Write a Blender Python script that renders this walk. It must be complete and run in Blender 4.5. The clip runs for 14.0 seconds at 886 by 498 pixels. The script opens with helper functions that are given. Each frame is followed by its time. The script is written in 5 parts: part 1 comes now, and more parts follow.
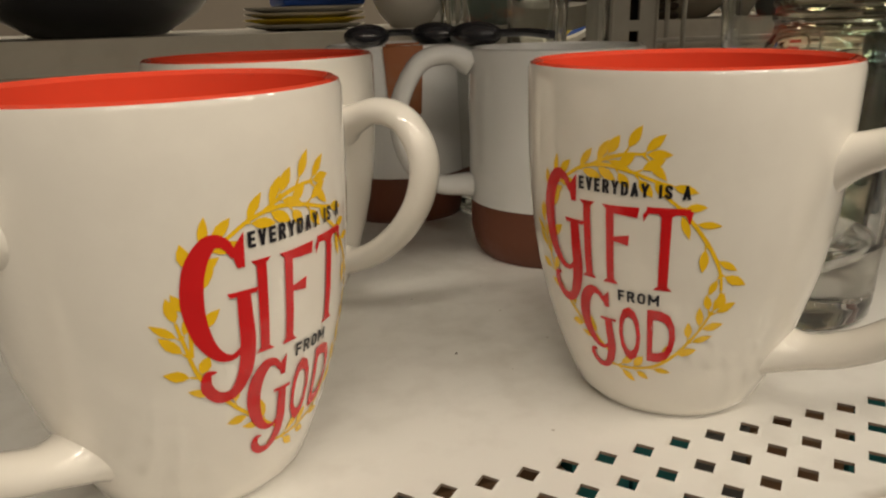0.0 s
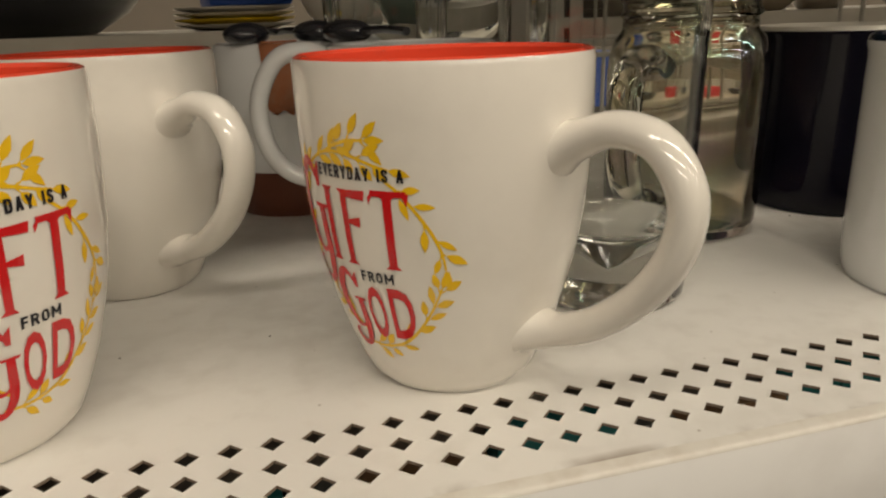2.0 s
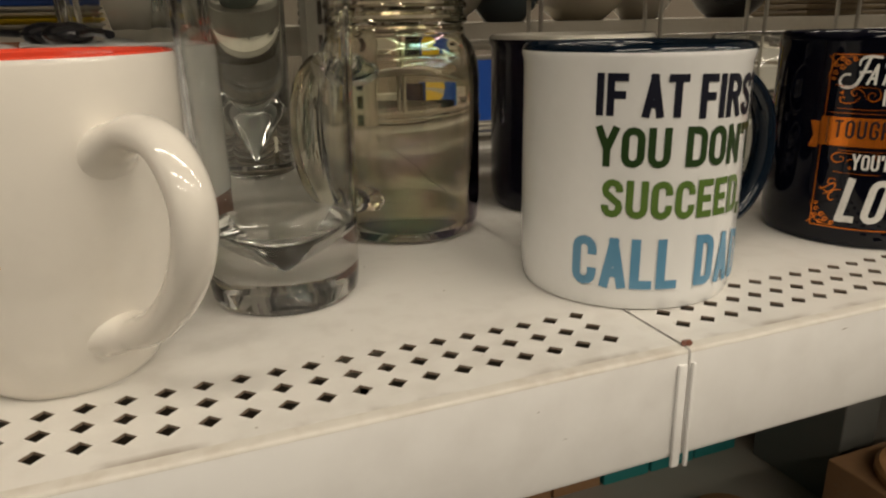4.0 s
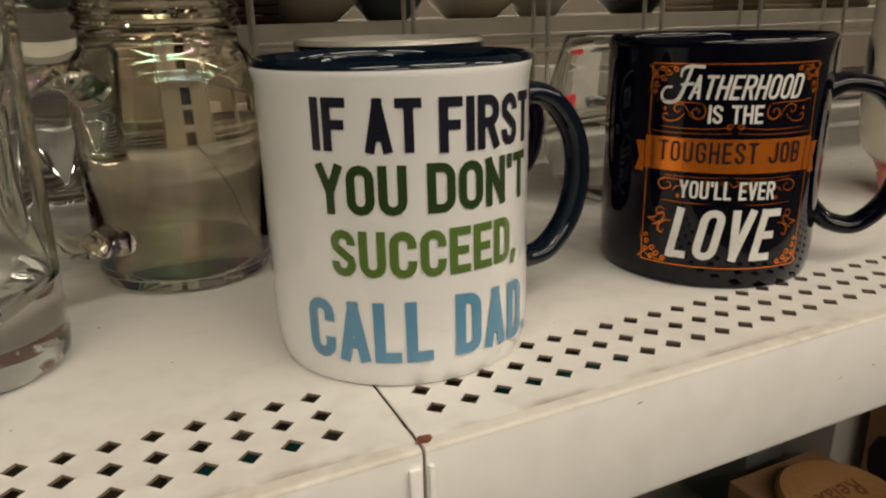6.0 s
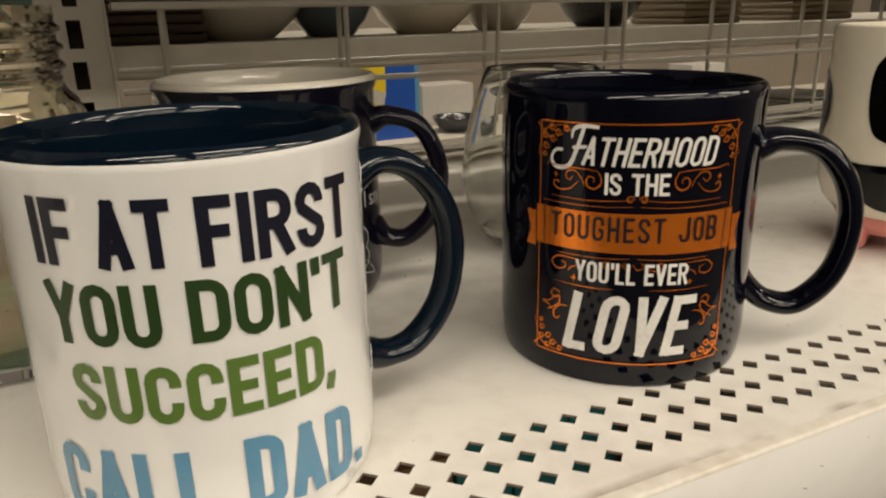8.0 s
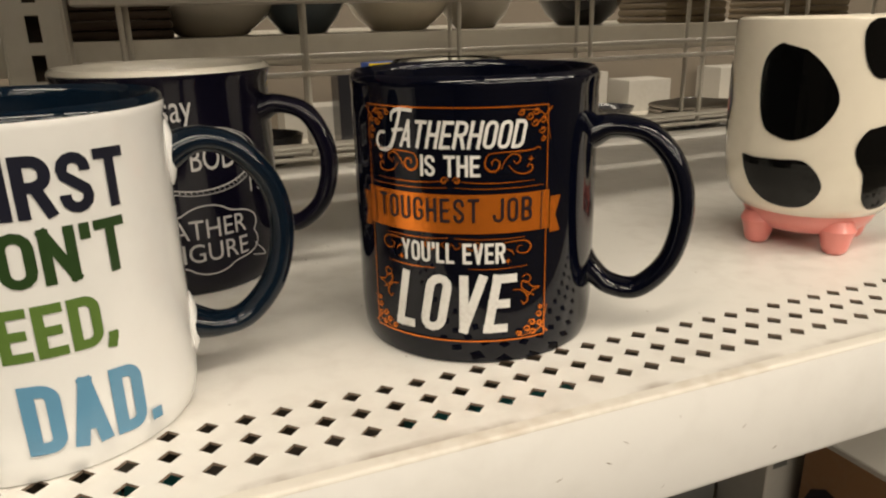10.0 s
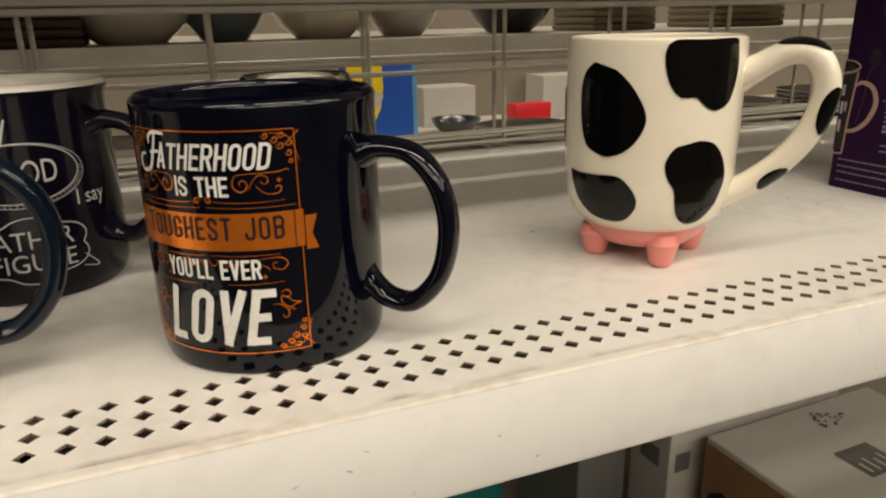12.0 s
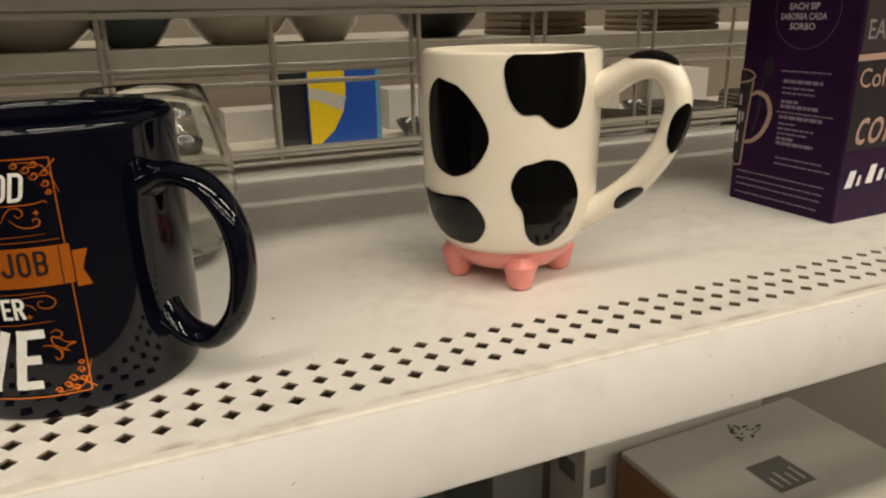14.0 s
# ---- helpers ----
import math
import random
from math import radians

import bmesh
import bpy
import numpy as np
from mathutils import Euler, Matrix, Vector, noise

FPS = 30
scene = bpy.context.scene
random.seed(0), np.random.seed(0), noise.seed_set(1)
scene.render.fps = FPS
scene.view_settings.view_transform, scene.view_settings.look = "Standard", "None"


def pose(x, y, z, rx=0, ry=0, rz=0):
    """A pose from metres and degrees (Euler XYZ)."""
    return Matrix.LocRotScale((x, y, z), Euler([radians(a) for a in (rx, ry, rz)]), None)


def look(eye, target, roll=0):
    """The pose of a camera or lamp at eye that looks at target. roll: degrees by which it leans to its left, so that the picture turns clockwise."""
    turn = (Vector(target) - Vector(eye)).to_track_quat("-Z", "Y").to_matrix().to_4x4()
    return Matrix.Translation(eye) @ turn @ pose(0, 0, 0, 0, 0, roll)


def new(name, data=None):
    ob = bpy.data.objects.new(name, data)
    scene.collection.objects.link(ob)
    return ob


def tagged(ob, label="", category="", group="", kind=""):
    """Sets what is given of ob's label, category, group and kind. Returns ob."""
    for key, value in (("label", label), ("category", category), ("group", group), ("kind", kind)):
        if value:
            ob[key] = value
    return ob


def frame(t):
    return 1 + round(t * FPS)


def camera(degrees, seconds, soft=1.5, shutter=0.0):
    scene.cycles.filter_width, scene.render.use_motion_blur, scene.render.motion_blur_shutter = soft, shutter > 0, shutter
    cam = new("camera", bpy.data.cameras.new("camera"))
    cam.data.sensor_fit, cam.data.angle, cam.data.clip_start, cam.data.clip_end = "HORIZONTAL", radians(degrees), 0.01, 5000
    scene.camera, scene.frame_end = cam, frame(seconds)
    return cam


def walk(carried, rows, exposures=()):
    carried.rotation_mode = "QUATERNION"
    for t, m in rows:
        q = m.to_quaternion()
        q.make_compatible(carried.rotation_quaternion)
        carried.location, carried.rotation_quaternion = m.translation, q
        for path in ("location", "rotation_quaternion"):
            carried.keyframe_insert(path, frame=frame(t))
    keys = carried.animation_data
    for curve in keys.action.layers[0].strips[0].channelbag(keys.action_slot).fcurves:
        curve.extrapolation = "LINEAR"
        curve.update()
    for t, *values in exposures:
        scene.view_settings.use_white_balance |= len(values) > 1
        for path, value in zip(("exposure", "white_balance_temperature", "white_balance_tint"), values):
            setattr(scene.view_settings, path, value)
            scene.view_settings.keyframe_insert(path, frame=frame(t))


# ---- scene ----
cam = camera(63.7, 14.0, soft=2.2)
PATH = [
    (0, (-0.3002, -0.1038, 1.4077), (-0.0449, 0.8112, 1.0954), -1.67),
    (0.5, (-0.2934, -0.1049, 1.4056), (-0.0323, 0.8090, 1.0950), -1.78),
    (1, (-0.2818, -0.1101, 1.4045), (-0.0095, 0.8012, 1.0958), -1.64),
    (1.5, (-0.2666, -0.1209, 1.4046), (0.0045, 0.7916, 1.0982), -1.76),
    (2, (-0.2396, -0.1326, 1.4043), (0.0102, 0.7843, 1.0931), -1.93),
    (2.5, (-0.2162, -0.1478, 1.4051), (0.0593, 0.7616, 1.0934), -1.69),
    (3, (-0.1881, -0.1575, 1.4063), (0.1003, 0.7479, 1.0947), -1.57),
    (3.5, (-0.1685, -0.1673, 1.4017), (0.1542, 0.7279, 1.0943), -1.22),
    (6, (-0.0595, -0.1462, 1.4042), (0.3398, 0.7148, 1.0893), -1.38),
    (6.5, (-0.0380, -0.1263, 1.4074), (0.3741, 0.7303, 1.0967), -1.33),
    (7, (-0.0195, -0.1168, 1.4174), (0.3876, 0.7410, 1.1036), -1.33),
    (9.5, (0.0427, -0.1427, 1.4119), (0.4185, 0.7304, 1.1013), -1.31),
    (10, (0.0616, -0.1570, 1.4107), (0.4143, 0.7257, 1.1003), -1.32),
    (10.5, (0.0804, -0.1685, 1.4118), (0.4200, 0.7189, 1.1002), -1.22),
    (11, (0.1017, -0.1814, 1.4164), (0.4369, 0.7080, 1.1055), -1.33),
    (11.5, (0.1202, -0.1896, 1.4183), (0.4597, 0.6982, 1.1075), -1.26),
    (12, (0.1329, -0.1942, 1.4177), (0.4831, 0.6891, 1.1063), -1.11),
    (12.5, (0.1482, -0.1991, 1.4189), (0.5037, 0.6823, 1.1080), -1.13),
    (13, (0.1657, -0.2023, 1.4259), (0.5230, 0.6780, 1.1138), -1.12),
    (13.5, (0.1822, -0.2036, 1.4272), (0.5471, 0.6738, 1.1158), -1.10),
    (14, (0.1978, -0.2008, 1.4221), (0.5682, 0.6737, 1.1089), -1.13),
]
walk(cam, [(t, look(eye, target, roll)) for t, eye, target, roll in PATH],
     [(0.0, -0.62), (1.5, -0.66), (3.5, -0.66), (6.0, -0.60), (7.0, -0.46), (9.5, -0.10), (12.0, -0.20), (14.0, -0.30)])

# ---- world and lamps of the shop ----
WARM = (1.0, 0.885, 0.72)
LAMP_WATTS = 18.5
world = bpy.data.worlds.new("shop_air")
world.use_nodes = True
world.node_tree.nodes["Background"].inputs["Color"].default_value = (1.0, 0.92, 0.82, 1)
world.node_tree.nodes["Background"].inputs["Strength"].default_value = 0.02
scene.world = world
CEILING_Z = 3.0


# ---- materials ----
def shader(name, color, rough=0.4, metal=0.0, coat=0.0, bump=0.0, scale=60.0, stain=0.0, spread=0.0, transmission=0.0, ior=1.5, stain_color=(0.25, 0.2, 0.14)):
    """A surface: its colour, with stains at two scales, fine relief and gloss."""
    m = bpy.data.materials.new(name)
    m.use_nodes = True
    nt = m.node_tree
    p = nt.nodes["Principled BSDF"]
    p.inputs["Base Color"].default_value = (*color, 1)
    p.inputs["Roughness"].default_value = rough
    p.inputs["Metallic"].default_value = metal
    p.inputs["Coat Weight"].default_value = coat
    p.inputs["Coat Roughness"].default_value = 0.03
    p.inputs["Transmission Weight"].default_value = transmission
    p.inputs["IOR"].default_value = ior
    if stain or bump or spread:
        co = nt.nodes.new("ShaderNodeTexCoord")
        geo = nt.nodes.new("ShaderNodeNewGeometry")
        big = nt.nodes.new("ShaderNodeTexNoise")
        big.inputs["Scale"].default_value = scale * 0.12
        big.inputs["Detail"].default_value = 6
        fine = nt.nodes.new("ShaderNodeTexNoise")
        fine.inputs["Scale"].default_value = scale
        fine.inputs["Detail"].default_value = 4
        for n in (big, fine):
            nt.links.new(geo.outputs["Position"], n.inputs["Vector"])
        if stain:
            mix = nt.nodes.new("ShaderNodeMath")
            mix.operation = "MULTIPLY"
            nt.links.new(big.outputs["Fac"], mix.inputs[0])
            nt.links.new(fine.outputs["Fac"], mix.inputs[1])
            ramp = nt.nodes.new("ShaderNodeMapRange")
            ramp.inputs["From Min"].default_value = 0.22
            ramp.inputs["From Max"].default_value = 0.42
            ramp.inputs["To Max"].default_value = stain
            nt.links.new(mix.outputs[0], ramp.inputs["Value"])
            blend = nt.nodes.new("ShaderNodeMix")
            blend.data_type = "RGBA"
            blend.inputs["A"].default_value = (*color, 1)
            blend.inputs["B"].default_value = (*stain_color, 1)
            nt.links.new(ramp.outputs["Result"], blend.inputs["Factor"])
            nt.links.new(blend.outputs["Result"], p.inputs["Base Color"])
        if spread:
            rr = nt.nodes.new("ShaderNodeMapRange")
            rr.inputs["From Min"].default_value = 0.3
            rr.inputs["From Max"].default_value = 0.7
            rr.inputs["To Min"].default_value = max(rough - spread, 0.02)
            rr.inputs["To Max"].default_value = rough + spread
            nt.links.new(big.outputs["Fac"], rr.inputs["Value"])
            nt.links.new(rr.outputs["Result"], p.inputs["Roughness"])
        if bump:
            b = nt.nodes.new("ShaderNodeBump")
            b.inputs["Strength"].default_value = bump
            b.inputs["Distance"].default_value = 0.001
            nt.links.new(fine.outputs["Fac"], b.inputs["Height"])
            nt.links.new(b.outputs["Normal"], p.inputs["Normal"])
    return m


SHELF = shader("cream_enamel", (0.72, 0.70, 0.66), 0.38, coat=0.12, bump=0.25, scale=90, stain=0.22, spread=0.08)
SHELF_FACE = shader("cream_enamel_face", (0.86, 0.85, 0.83), 0.2, coat=0.35, bump=0.12, scale=70, stain=0.10, spread=0.06)


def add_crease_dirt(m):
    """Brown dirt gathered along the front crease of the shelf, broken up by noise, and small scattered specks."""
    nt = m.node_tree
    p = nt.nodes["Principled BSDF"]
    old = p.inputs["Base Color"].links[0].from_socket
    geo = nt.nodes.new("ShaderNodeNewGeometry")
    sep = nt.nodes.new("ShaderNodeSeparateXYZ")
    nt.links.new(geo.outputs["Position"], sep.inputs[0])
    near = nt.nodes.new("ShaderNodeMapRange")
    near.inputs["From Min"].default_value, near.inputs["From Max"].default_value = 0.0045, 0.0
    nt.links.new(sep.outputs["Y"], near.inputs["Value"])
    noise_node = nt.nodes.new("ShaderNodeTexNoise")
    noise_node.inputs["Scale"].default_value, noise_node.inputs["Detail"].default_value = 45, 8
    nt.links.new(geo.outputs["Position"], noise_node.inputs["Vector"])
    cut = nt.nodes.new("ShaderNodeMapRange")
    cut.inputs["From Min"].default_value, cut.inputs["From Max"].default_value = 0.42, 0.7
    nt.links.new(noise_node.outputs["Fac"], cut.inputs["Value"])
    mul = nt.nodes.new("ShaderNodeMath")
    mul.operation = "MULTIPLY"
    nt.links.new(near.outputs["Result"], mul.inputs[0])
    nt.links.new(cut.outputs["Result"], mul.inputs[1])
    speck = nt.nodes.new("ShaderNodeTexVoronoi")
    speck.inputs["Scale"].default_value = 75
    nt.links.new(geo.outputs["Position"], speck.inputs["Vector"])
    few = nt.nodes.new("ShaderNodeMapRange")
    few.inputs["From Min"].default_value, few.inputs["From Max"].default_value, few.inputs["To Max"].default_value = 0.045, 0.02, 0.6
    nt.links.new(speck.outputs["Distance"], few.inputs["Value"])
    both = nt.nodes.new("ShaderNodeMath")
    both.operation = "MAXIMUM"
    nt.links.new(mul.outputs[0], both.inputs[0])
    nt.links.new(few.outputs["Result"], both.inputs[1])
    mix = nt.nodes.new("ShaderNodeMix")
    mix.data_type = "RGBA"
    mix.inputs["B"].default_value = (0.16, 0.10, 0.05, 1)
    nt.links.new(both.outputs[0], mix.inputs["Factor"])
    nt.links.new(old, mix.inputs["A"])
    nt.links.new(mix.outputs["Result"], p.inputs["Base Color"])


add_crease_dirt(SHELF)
SHELF_EDGE = shader("worn_enamel_edge", (0.66, 0.63, 0.57), 0.55, bump=0.3, scale=140, stain=0.4, stain_color=(0.36, 0.28, 0.19))
CUT_EDGE = shader("dark_cut_edge", (0.20, 0.15, 0.11), 0.7)
# dark colour stands in for the shade seen through the shelf holes
BACKING = shader("shaded_back_panel", (0.09, 0.075, 0.06), 0.6, bump=0.3, scale=40, stain=0.3)
GRIME_AND_SHADE = shader("dark_grime_and_shade", (0.05, 0.035, 0.025), 0.8)
STEEL = shader("cream_steel", (0.44, 0.41, 0.35), 0.4, bump=0.2, scale=80, stain=0.2)
DARKSTEEL = shader("old_shelf_paint", (0.56, 0.52, 0.44), 0.45, bump=0.3, scale=50, stain=0.3)
CREAM = shader("cream_glaze", (0.80, 0.76, 0.69), 0.09, coat=0.5, stain=0.04, scale=200, bump=0.02)
WHITE = shader("white_glaze", (0.80, 0.80, 0.79), 0.10, coat=0.5, stain=0.03, scale=200, bump=0.02)
CORAL = shader("coral_glaze", (0.78, 0.075, 0.035), 0.10, coat=0.5, stain=0.1, scale=120, stain_color=(0.55, 0.04, 0.02))
TEAL_DARK = shader("dark_teal_glaze", (0.0022, 0.0065, 0.0135), 0.05, ior=1.42)
NAVY = shader("navy_glaze", (0.0015, 0.002, 0.006), 0.05, ior=1.38)
NAVY_PLAIN = shader("navy_purple_glaze", (0.004, 0.0035, 0.009), 0.10, ior=1.36)
IVORY = shader("ivory_glaze", (0.80, 0.74, 0.62), 0.12, coat=0.5, stain=0.06, scale=150)
BLACKG = shader("black_glaze", (0.002, 0.002, 0.002), 0.10, ior=1.38)
PINK = shader("pink_glaze", (0.72, 0.24, 0.21), 0.3, coat=0.3, stain=0.1, scale=150, stain_color=(0.6, 0.15, 0.12))
BROWNG = shader("bare_brown_clay", (0.16, 0.05, 0.025), 0.5, bump=0.3, scale=300)
LEATHER = shader("tan_leather", (0.30, 0.10, 0.035), 0.55, bump=0.5, scale=200, stain=0.3)
GREYCREAM = shader("grey_cream_glaze", (0.62, 0.59, 0.53), 0.12, coat=0.5)
RED_INK = shader("red_print", (0.60, 0.012, 0.015), 0.13, coat=0.08)
YELLOW_INK = shader("yellow_print", (0.84, 0.52, 0.015), 0.15, coat=0.08)
BLACK_INK = shader("black_print", (0.006, 0.006, 0.012), 0.35)
NAVY_INK = shader("navy_print", (0.005, 0.006, 0.016), 0.35)
DGREEN_INK = shader("dark_green_print", (0.018, 0.045, 0.010), 0.35)
GREEN_INK = shader("green_print", (0.095, 0.165, 0.035), 0.15, coat=0.08)
BLUE_INK = shader("blue_print", (0.11, 0.27, 0.42), 0.15, coat=0.08)
WHITE_INK = shader("white_print", (0.72, 0.71, 0.68), 0.3, stain=0.25, scale=900)
GREY_INK = shader("grey_print", (0.40, 0.39, 0.38), 0.3)
COPPER = shader("copper_foil", (0.98, 0.27, 0.03), 0.26, metal=0.8)
GLASS = shader("clear_glass", (0.97, 0.98, 0.96), 0.0, transmission=1.0, ior=1.46)
LUSTRE = shader("iridescent_glass", (0.99, 0.955, 0.84), 0.015, transmission=1.0, ior=1.5)


def add_film(m, thin, thick):
    """An iridescent film whose thickness wanders over the glass."""
    nt = m.node_tree
    p = nt.nodes["Principled BSDF"]
    p.inputs["Thin Film IOR"].default_value = 1.62
    geo = nt.nodes.new("ShaderNodeNewGeometry")
    cloud = nt.nodes.new("ShaderNodeTexNoise")
    cloud.inputs["Scale"].default_value, cloud.inputs["Detail"].default_value = 22, 2
    nt.links.new(geo.outputs["Position"], cloud.inputs["Vector"])
    depth = nt.nodes.new("ShaderNodeMapRange")
    depth.inputs["From Min"].default_value, depth.inputs["From Max"].default_value = 0.3, 0.7
    depth.inputs["To Min"].default_value, depth.inputs["To Max"].default_value = thin, thick
    nt.links.new(cloud.outputs["Fac"], depth.inputs["Value"])
    nt.links.new(depth.outputs["Result"], p.inputs["Thin Film Thickness"])


add_film(LUSTRE, 230, 620)
PURPLE = shader("purple_card", (0.020, 0.004, 0.030), 0.45, ior=1.25, stain=0.2, scale=60, stain_color=(0.013, 0.005, 0.022))
CARD = shader("white_card", (0.46, 0.44, 0.40), 0.45, stain=0.15, scale=60)
GREYPRINT = shader("grey_card_print", (0.12, 0.12, 0.11), 0.5)
KRAFT = shader("brown_card", (0.24, 0.13, 0.06), 0.7, bump=0.3, scale=200, stain=0.2)
CORK = shader("light_wood", (0.36, 0.19, 0.075), 0.5, bump=0.3, scale=250, stain=0.4, stain_color=(0.18, 0.08, 0.03))
DARKWOOD = shader("dark_wicker", (0.05, 0.028, 0.016), 0.6, bump=0.8, scale=300)
TANWICKER = shader("tan_wicker", (0.20, 0.15, 0.09), 0.6, bump=0.8, scale=300, stain=0.4)
DARKTEAL = shader("dark_teal_card", (0.014, 0.17, 0.17), 0.5)
BOWLBLUE = shader("slate_blue_glaze", (0.10, 0.13, 0.16), 0.2, coat=0.4)
CHARCOAL = shader("charcoal_glaze", (0.02, 0.02, 0.025), 0.25, coat=0.4)
SAGE = shader("sage_glaze", (0.16, 0.24, 0.21), 0.25, coat=0.4)
BLUE = shader("blue_card", (0.01, 0.07, 0.36), 0.35)
YELLOW = shader("yellow_card", (0.70, 0.50, 0.01), 0.35)
REDP = shader("red_plastic", (0.55, 0.015, 0.02), 0.3)
# room surfaces are coloured dark so the glazes mirror a dim shop
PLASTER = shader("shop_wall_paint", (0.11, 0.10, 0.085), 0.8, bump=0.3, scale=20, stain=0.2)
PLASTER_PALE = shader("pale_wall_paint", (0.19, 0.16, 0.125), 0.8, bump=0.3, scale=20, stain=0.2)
FLOORM = shader("vinyl_floor", (0.10, 0.09, 0.075), 0.3, bump=0.1, scale=8, stain=0.3)
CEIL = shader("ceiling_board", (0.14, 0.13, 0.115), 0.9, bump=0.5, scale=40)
HOUSING = shader("lamp_housing", (0.75, 0.74, 0.70), 0.4)


# ---- mesh helpers ----
CM = 0.01


def part(name, bm, material, parent=None, label="", smooth=True, kind=""):
    me = bpy.data.meshes.new(name)
    bm.to_mesh(me)
    bm.free()
    for m in material if isinstance(material, (list, tuple)) else (material,):
        me.materials.append(m)
    if smooth:
        me.shade_smooth()
        me.set_sharp_from_angle(angle=radians(40))
    ob = new(name, me)
    ob.parent = parent
    return tagged(ob, label, kind=kind)


def thing(name, label, category, at=(0, 0, 0), rz=0.0, group="", kind=""):
    ob = new(name)
    ob.empty_display_size = 0.02
    ob.matrix_basis = pose(*at, 0, 0, rz)
    return tagged(ob, label, category, group, kind)


def box_bm(x0, x1, y0, y1, z0, z1, bevel=0.0, segments=1, bm=None):
    bm = bm or bmesh.new()
    made = bmesh.ops.create_cube(bm, size=1)
    for v in made["verts"]:
        v.co = Vector((x0 if v.co.x < 0 else x1, y0 if v.co.y < 0 else y1, z0 if v.co.z < 0 else z1))
    if bevel:
        edges = {e for v in made["verts"] for e in v.link_edges}
        bmesh.ops.bevel(bm, geom=list(edges), offset=bevel, segments=segments, affect="EDGES", profile=0.5)
    return bm


def lathe(profile, steps=72, bm=None, inner_from=None):
    """Turns (radius, height) pairs round z; faces from row inner_from on take the second material."""
    bm = bm or bmesh.new()
    rings = []
    for r, z in profile:
        if r < 1e-6:
            rings.append([bm.verts.new((0, 0, z))])
        else:
            rings.append([bm.verts.new((r * math.cos(2 * math.pi * i / steps), r * math.sin(2 * math.pi * i / steps), z)) for i in range(steps)])
    for k, (a, b) in enumerate(zip(rings, rings[1:])):
        for i in range(steps):
            j = (i + 1) % steps
            if len(a) == 1 and len(b) == 1:
                continue
            if len(a) == 1:
                f = bm.faces.new((a[0], b[j], b[i]))
            elif len(b) == 1:
                f = bm.faces.new((a[i], a[j], b[0]))
            else:
                f = bm.faces.new((a[i], a[j], b[j], b[i]))
            if inner_from is not None and k >= inner_from:
                f.material_index = 1
    return bm


def spline(points, n=10):
    """A smooth line through the points."""
    pts = [Vector(p) for p in points]
    pts = [2 * pts[0] - pts[1]] + pts + [2 * pts[-1] - pts[-2]]
    out = []
    for i in range(1, len(pts) - 2):
        a, b, c, d = pts[i - 1 : i + 3]
        for s in range(n):
            t = s / n
            out.append(0.5 * (2 * b + (c - a) * t + (2 * a - 5 * b + 4 * c - d) * t * t + (3 * b - a - 3 * c + d) * t**3))
    out.append(pts[-2])
    return out


def tube(path, width, height, steps=20, bm=None, side=Vector((0, 1, 0)), ends=1.0):
    """A rod of oval section along a path; ends: how much wider it is at both ends."""
    bm = bm or bmesh.new()
    rings = []
    n = len(path)
    for i, p in enumerate(path):
        ahead = (path[min(i + 1, n - 1)] - path[max(i - 1, 0)]).normalized()
        up = side.cross(ahead).normalized()
        s = i / (n - 1)
        k = 1 + (ends - 1) * max(0.0, 1 - min(s, 1 - s) * 6) ** 1.5
        rings.append([bm.verts.new(p + side * width / 2 * k * math.cos(a) + up * height / 2 * k * math.sin(a)) for a in (2 * math.pi * j / steps for j in range(steps))])
    for a, b in zip(rings, rings[1:]):
        for j in range(steps):
            bm.faces.new((a[j], a[(j + 1) % steps], b[(j + 1) % steps], b[j]))
    bm.faces.new(rings[0])
    bm.faces.new(list(reversed(rings[-1])))
    bmesh.ops.recalc_face_normals(bm, faces=bm.faces)
    return bm


def cut_upright(bm, step):
    """Cuts a flat print into narrow upright bands and rows, so that it can be bent."""
    xs = [v.co.x for v in bm.verts]
    ys = [v.co.y for v in bm.verts]
    for axis, lo, hi in ((0, min(xs), max(xs)), (1, min(ys), max(ys))):
        k = math.ceil(lo / step)
        while k * step < hi:
            co, no = [0, 0, 0], [0, 0, 0]
            co[axis], no[axis] = k * step, 1
            bmesh.ops.bisect_plane(bm, geom=bm.verts[:] + bm.edges[:] + bm.faces[:], plane_co=co, plane_no=no)
            k += 1
    return bm


def wrap(bm, radius, angle, lift=0.0003, step=0.0025, sign=1.0):
    """Bends a flat print (x across, y up, metres) round the z axis: its x = 0 lies at the angle in degrees. radius may be a function of height."""
    cut_upright(bm, step)
    base = radius(0.05) if callable(radius) else radius
    for v in bm.verts:
        r = (radius(v.co.y) if callable(radius) else radius) + lift + v.co.z
        a = radians(angle) + sign * v.co.x / base
        v.co = Vector((r * math.cos(a), r * math.sin(a), v.co.y))
    return bm


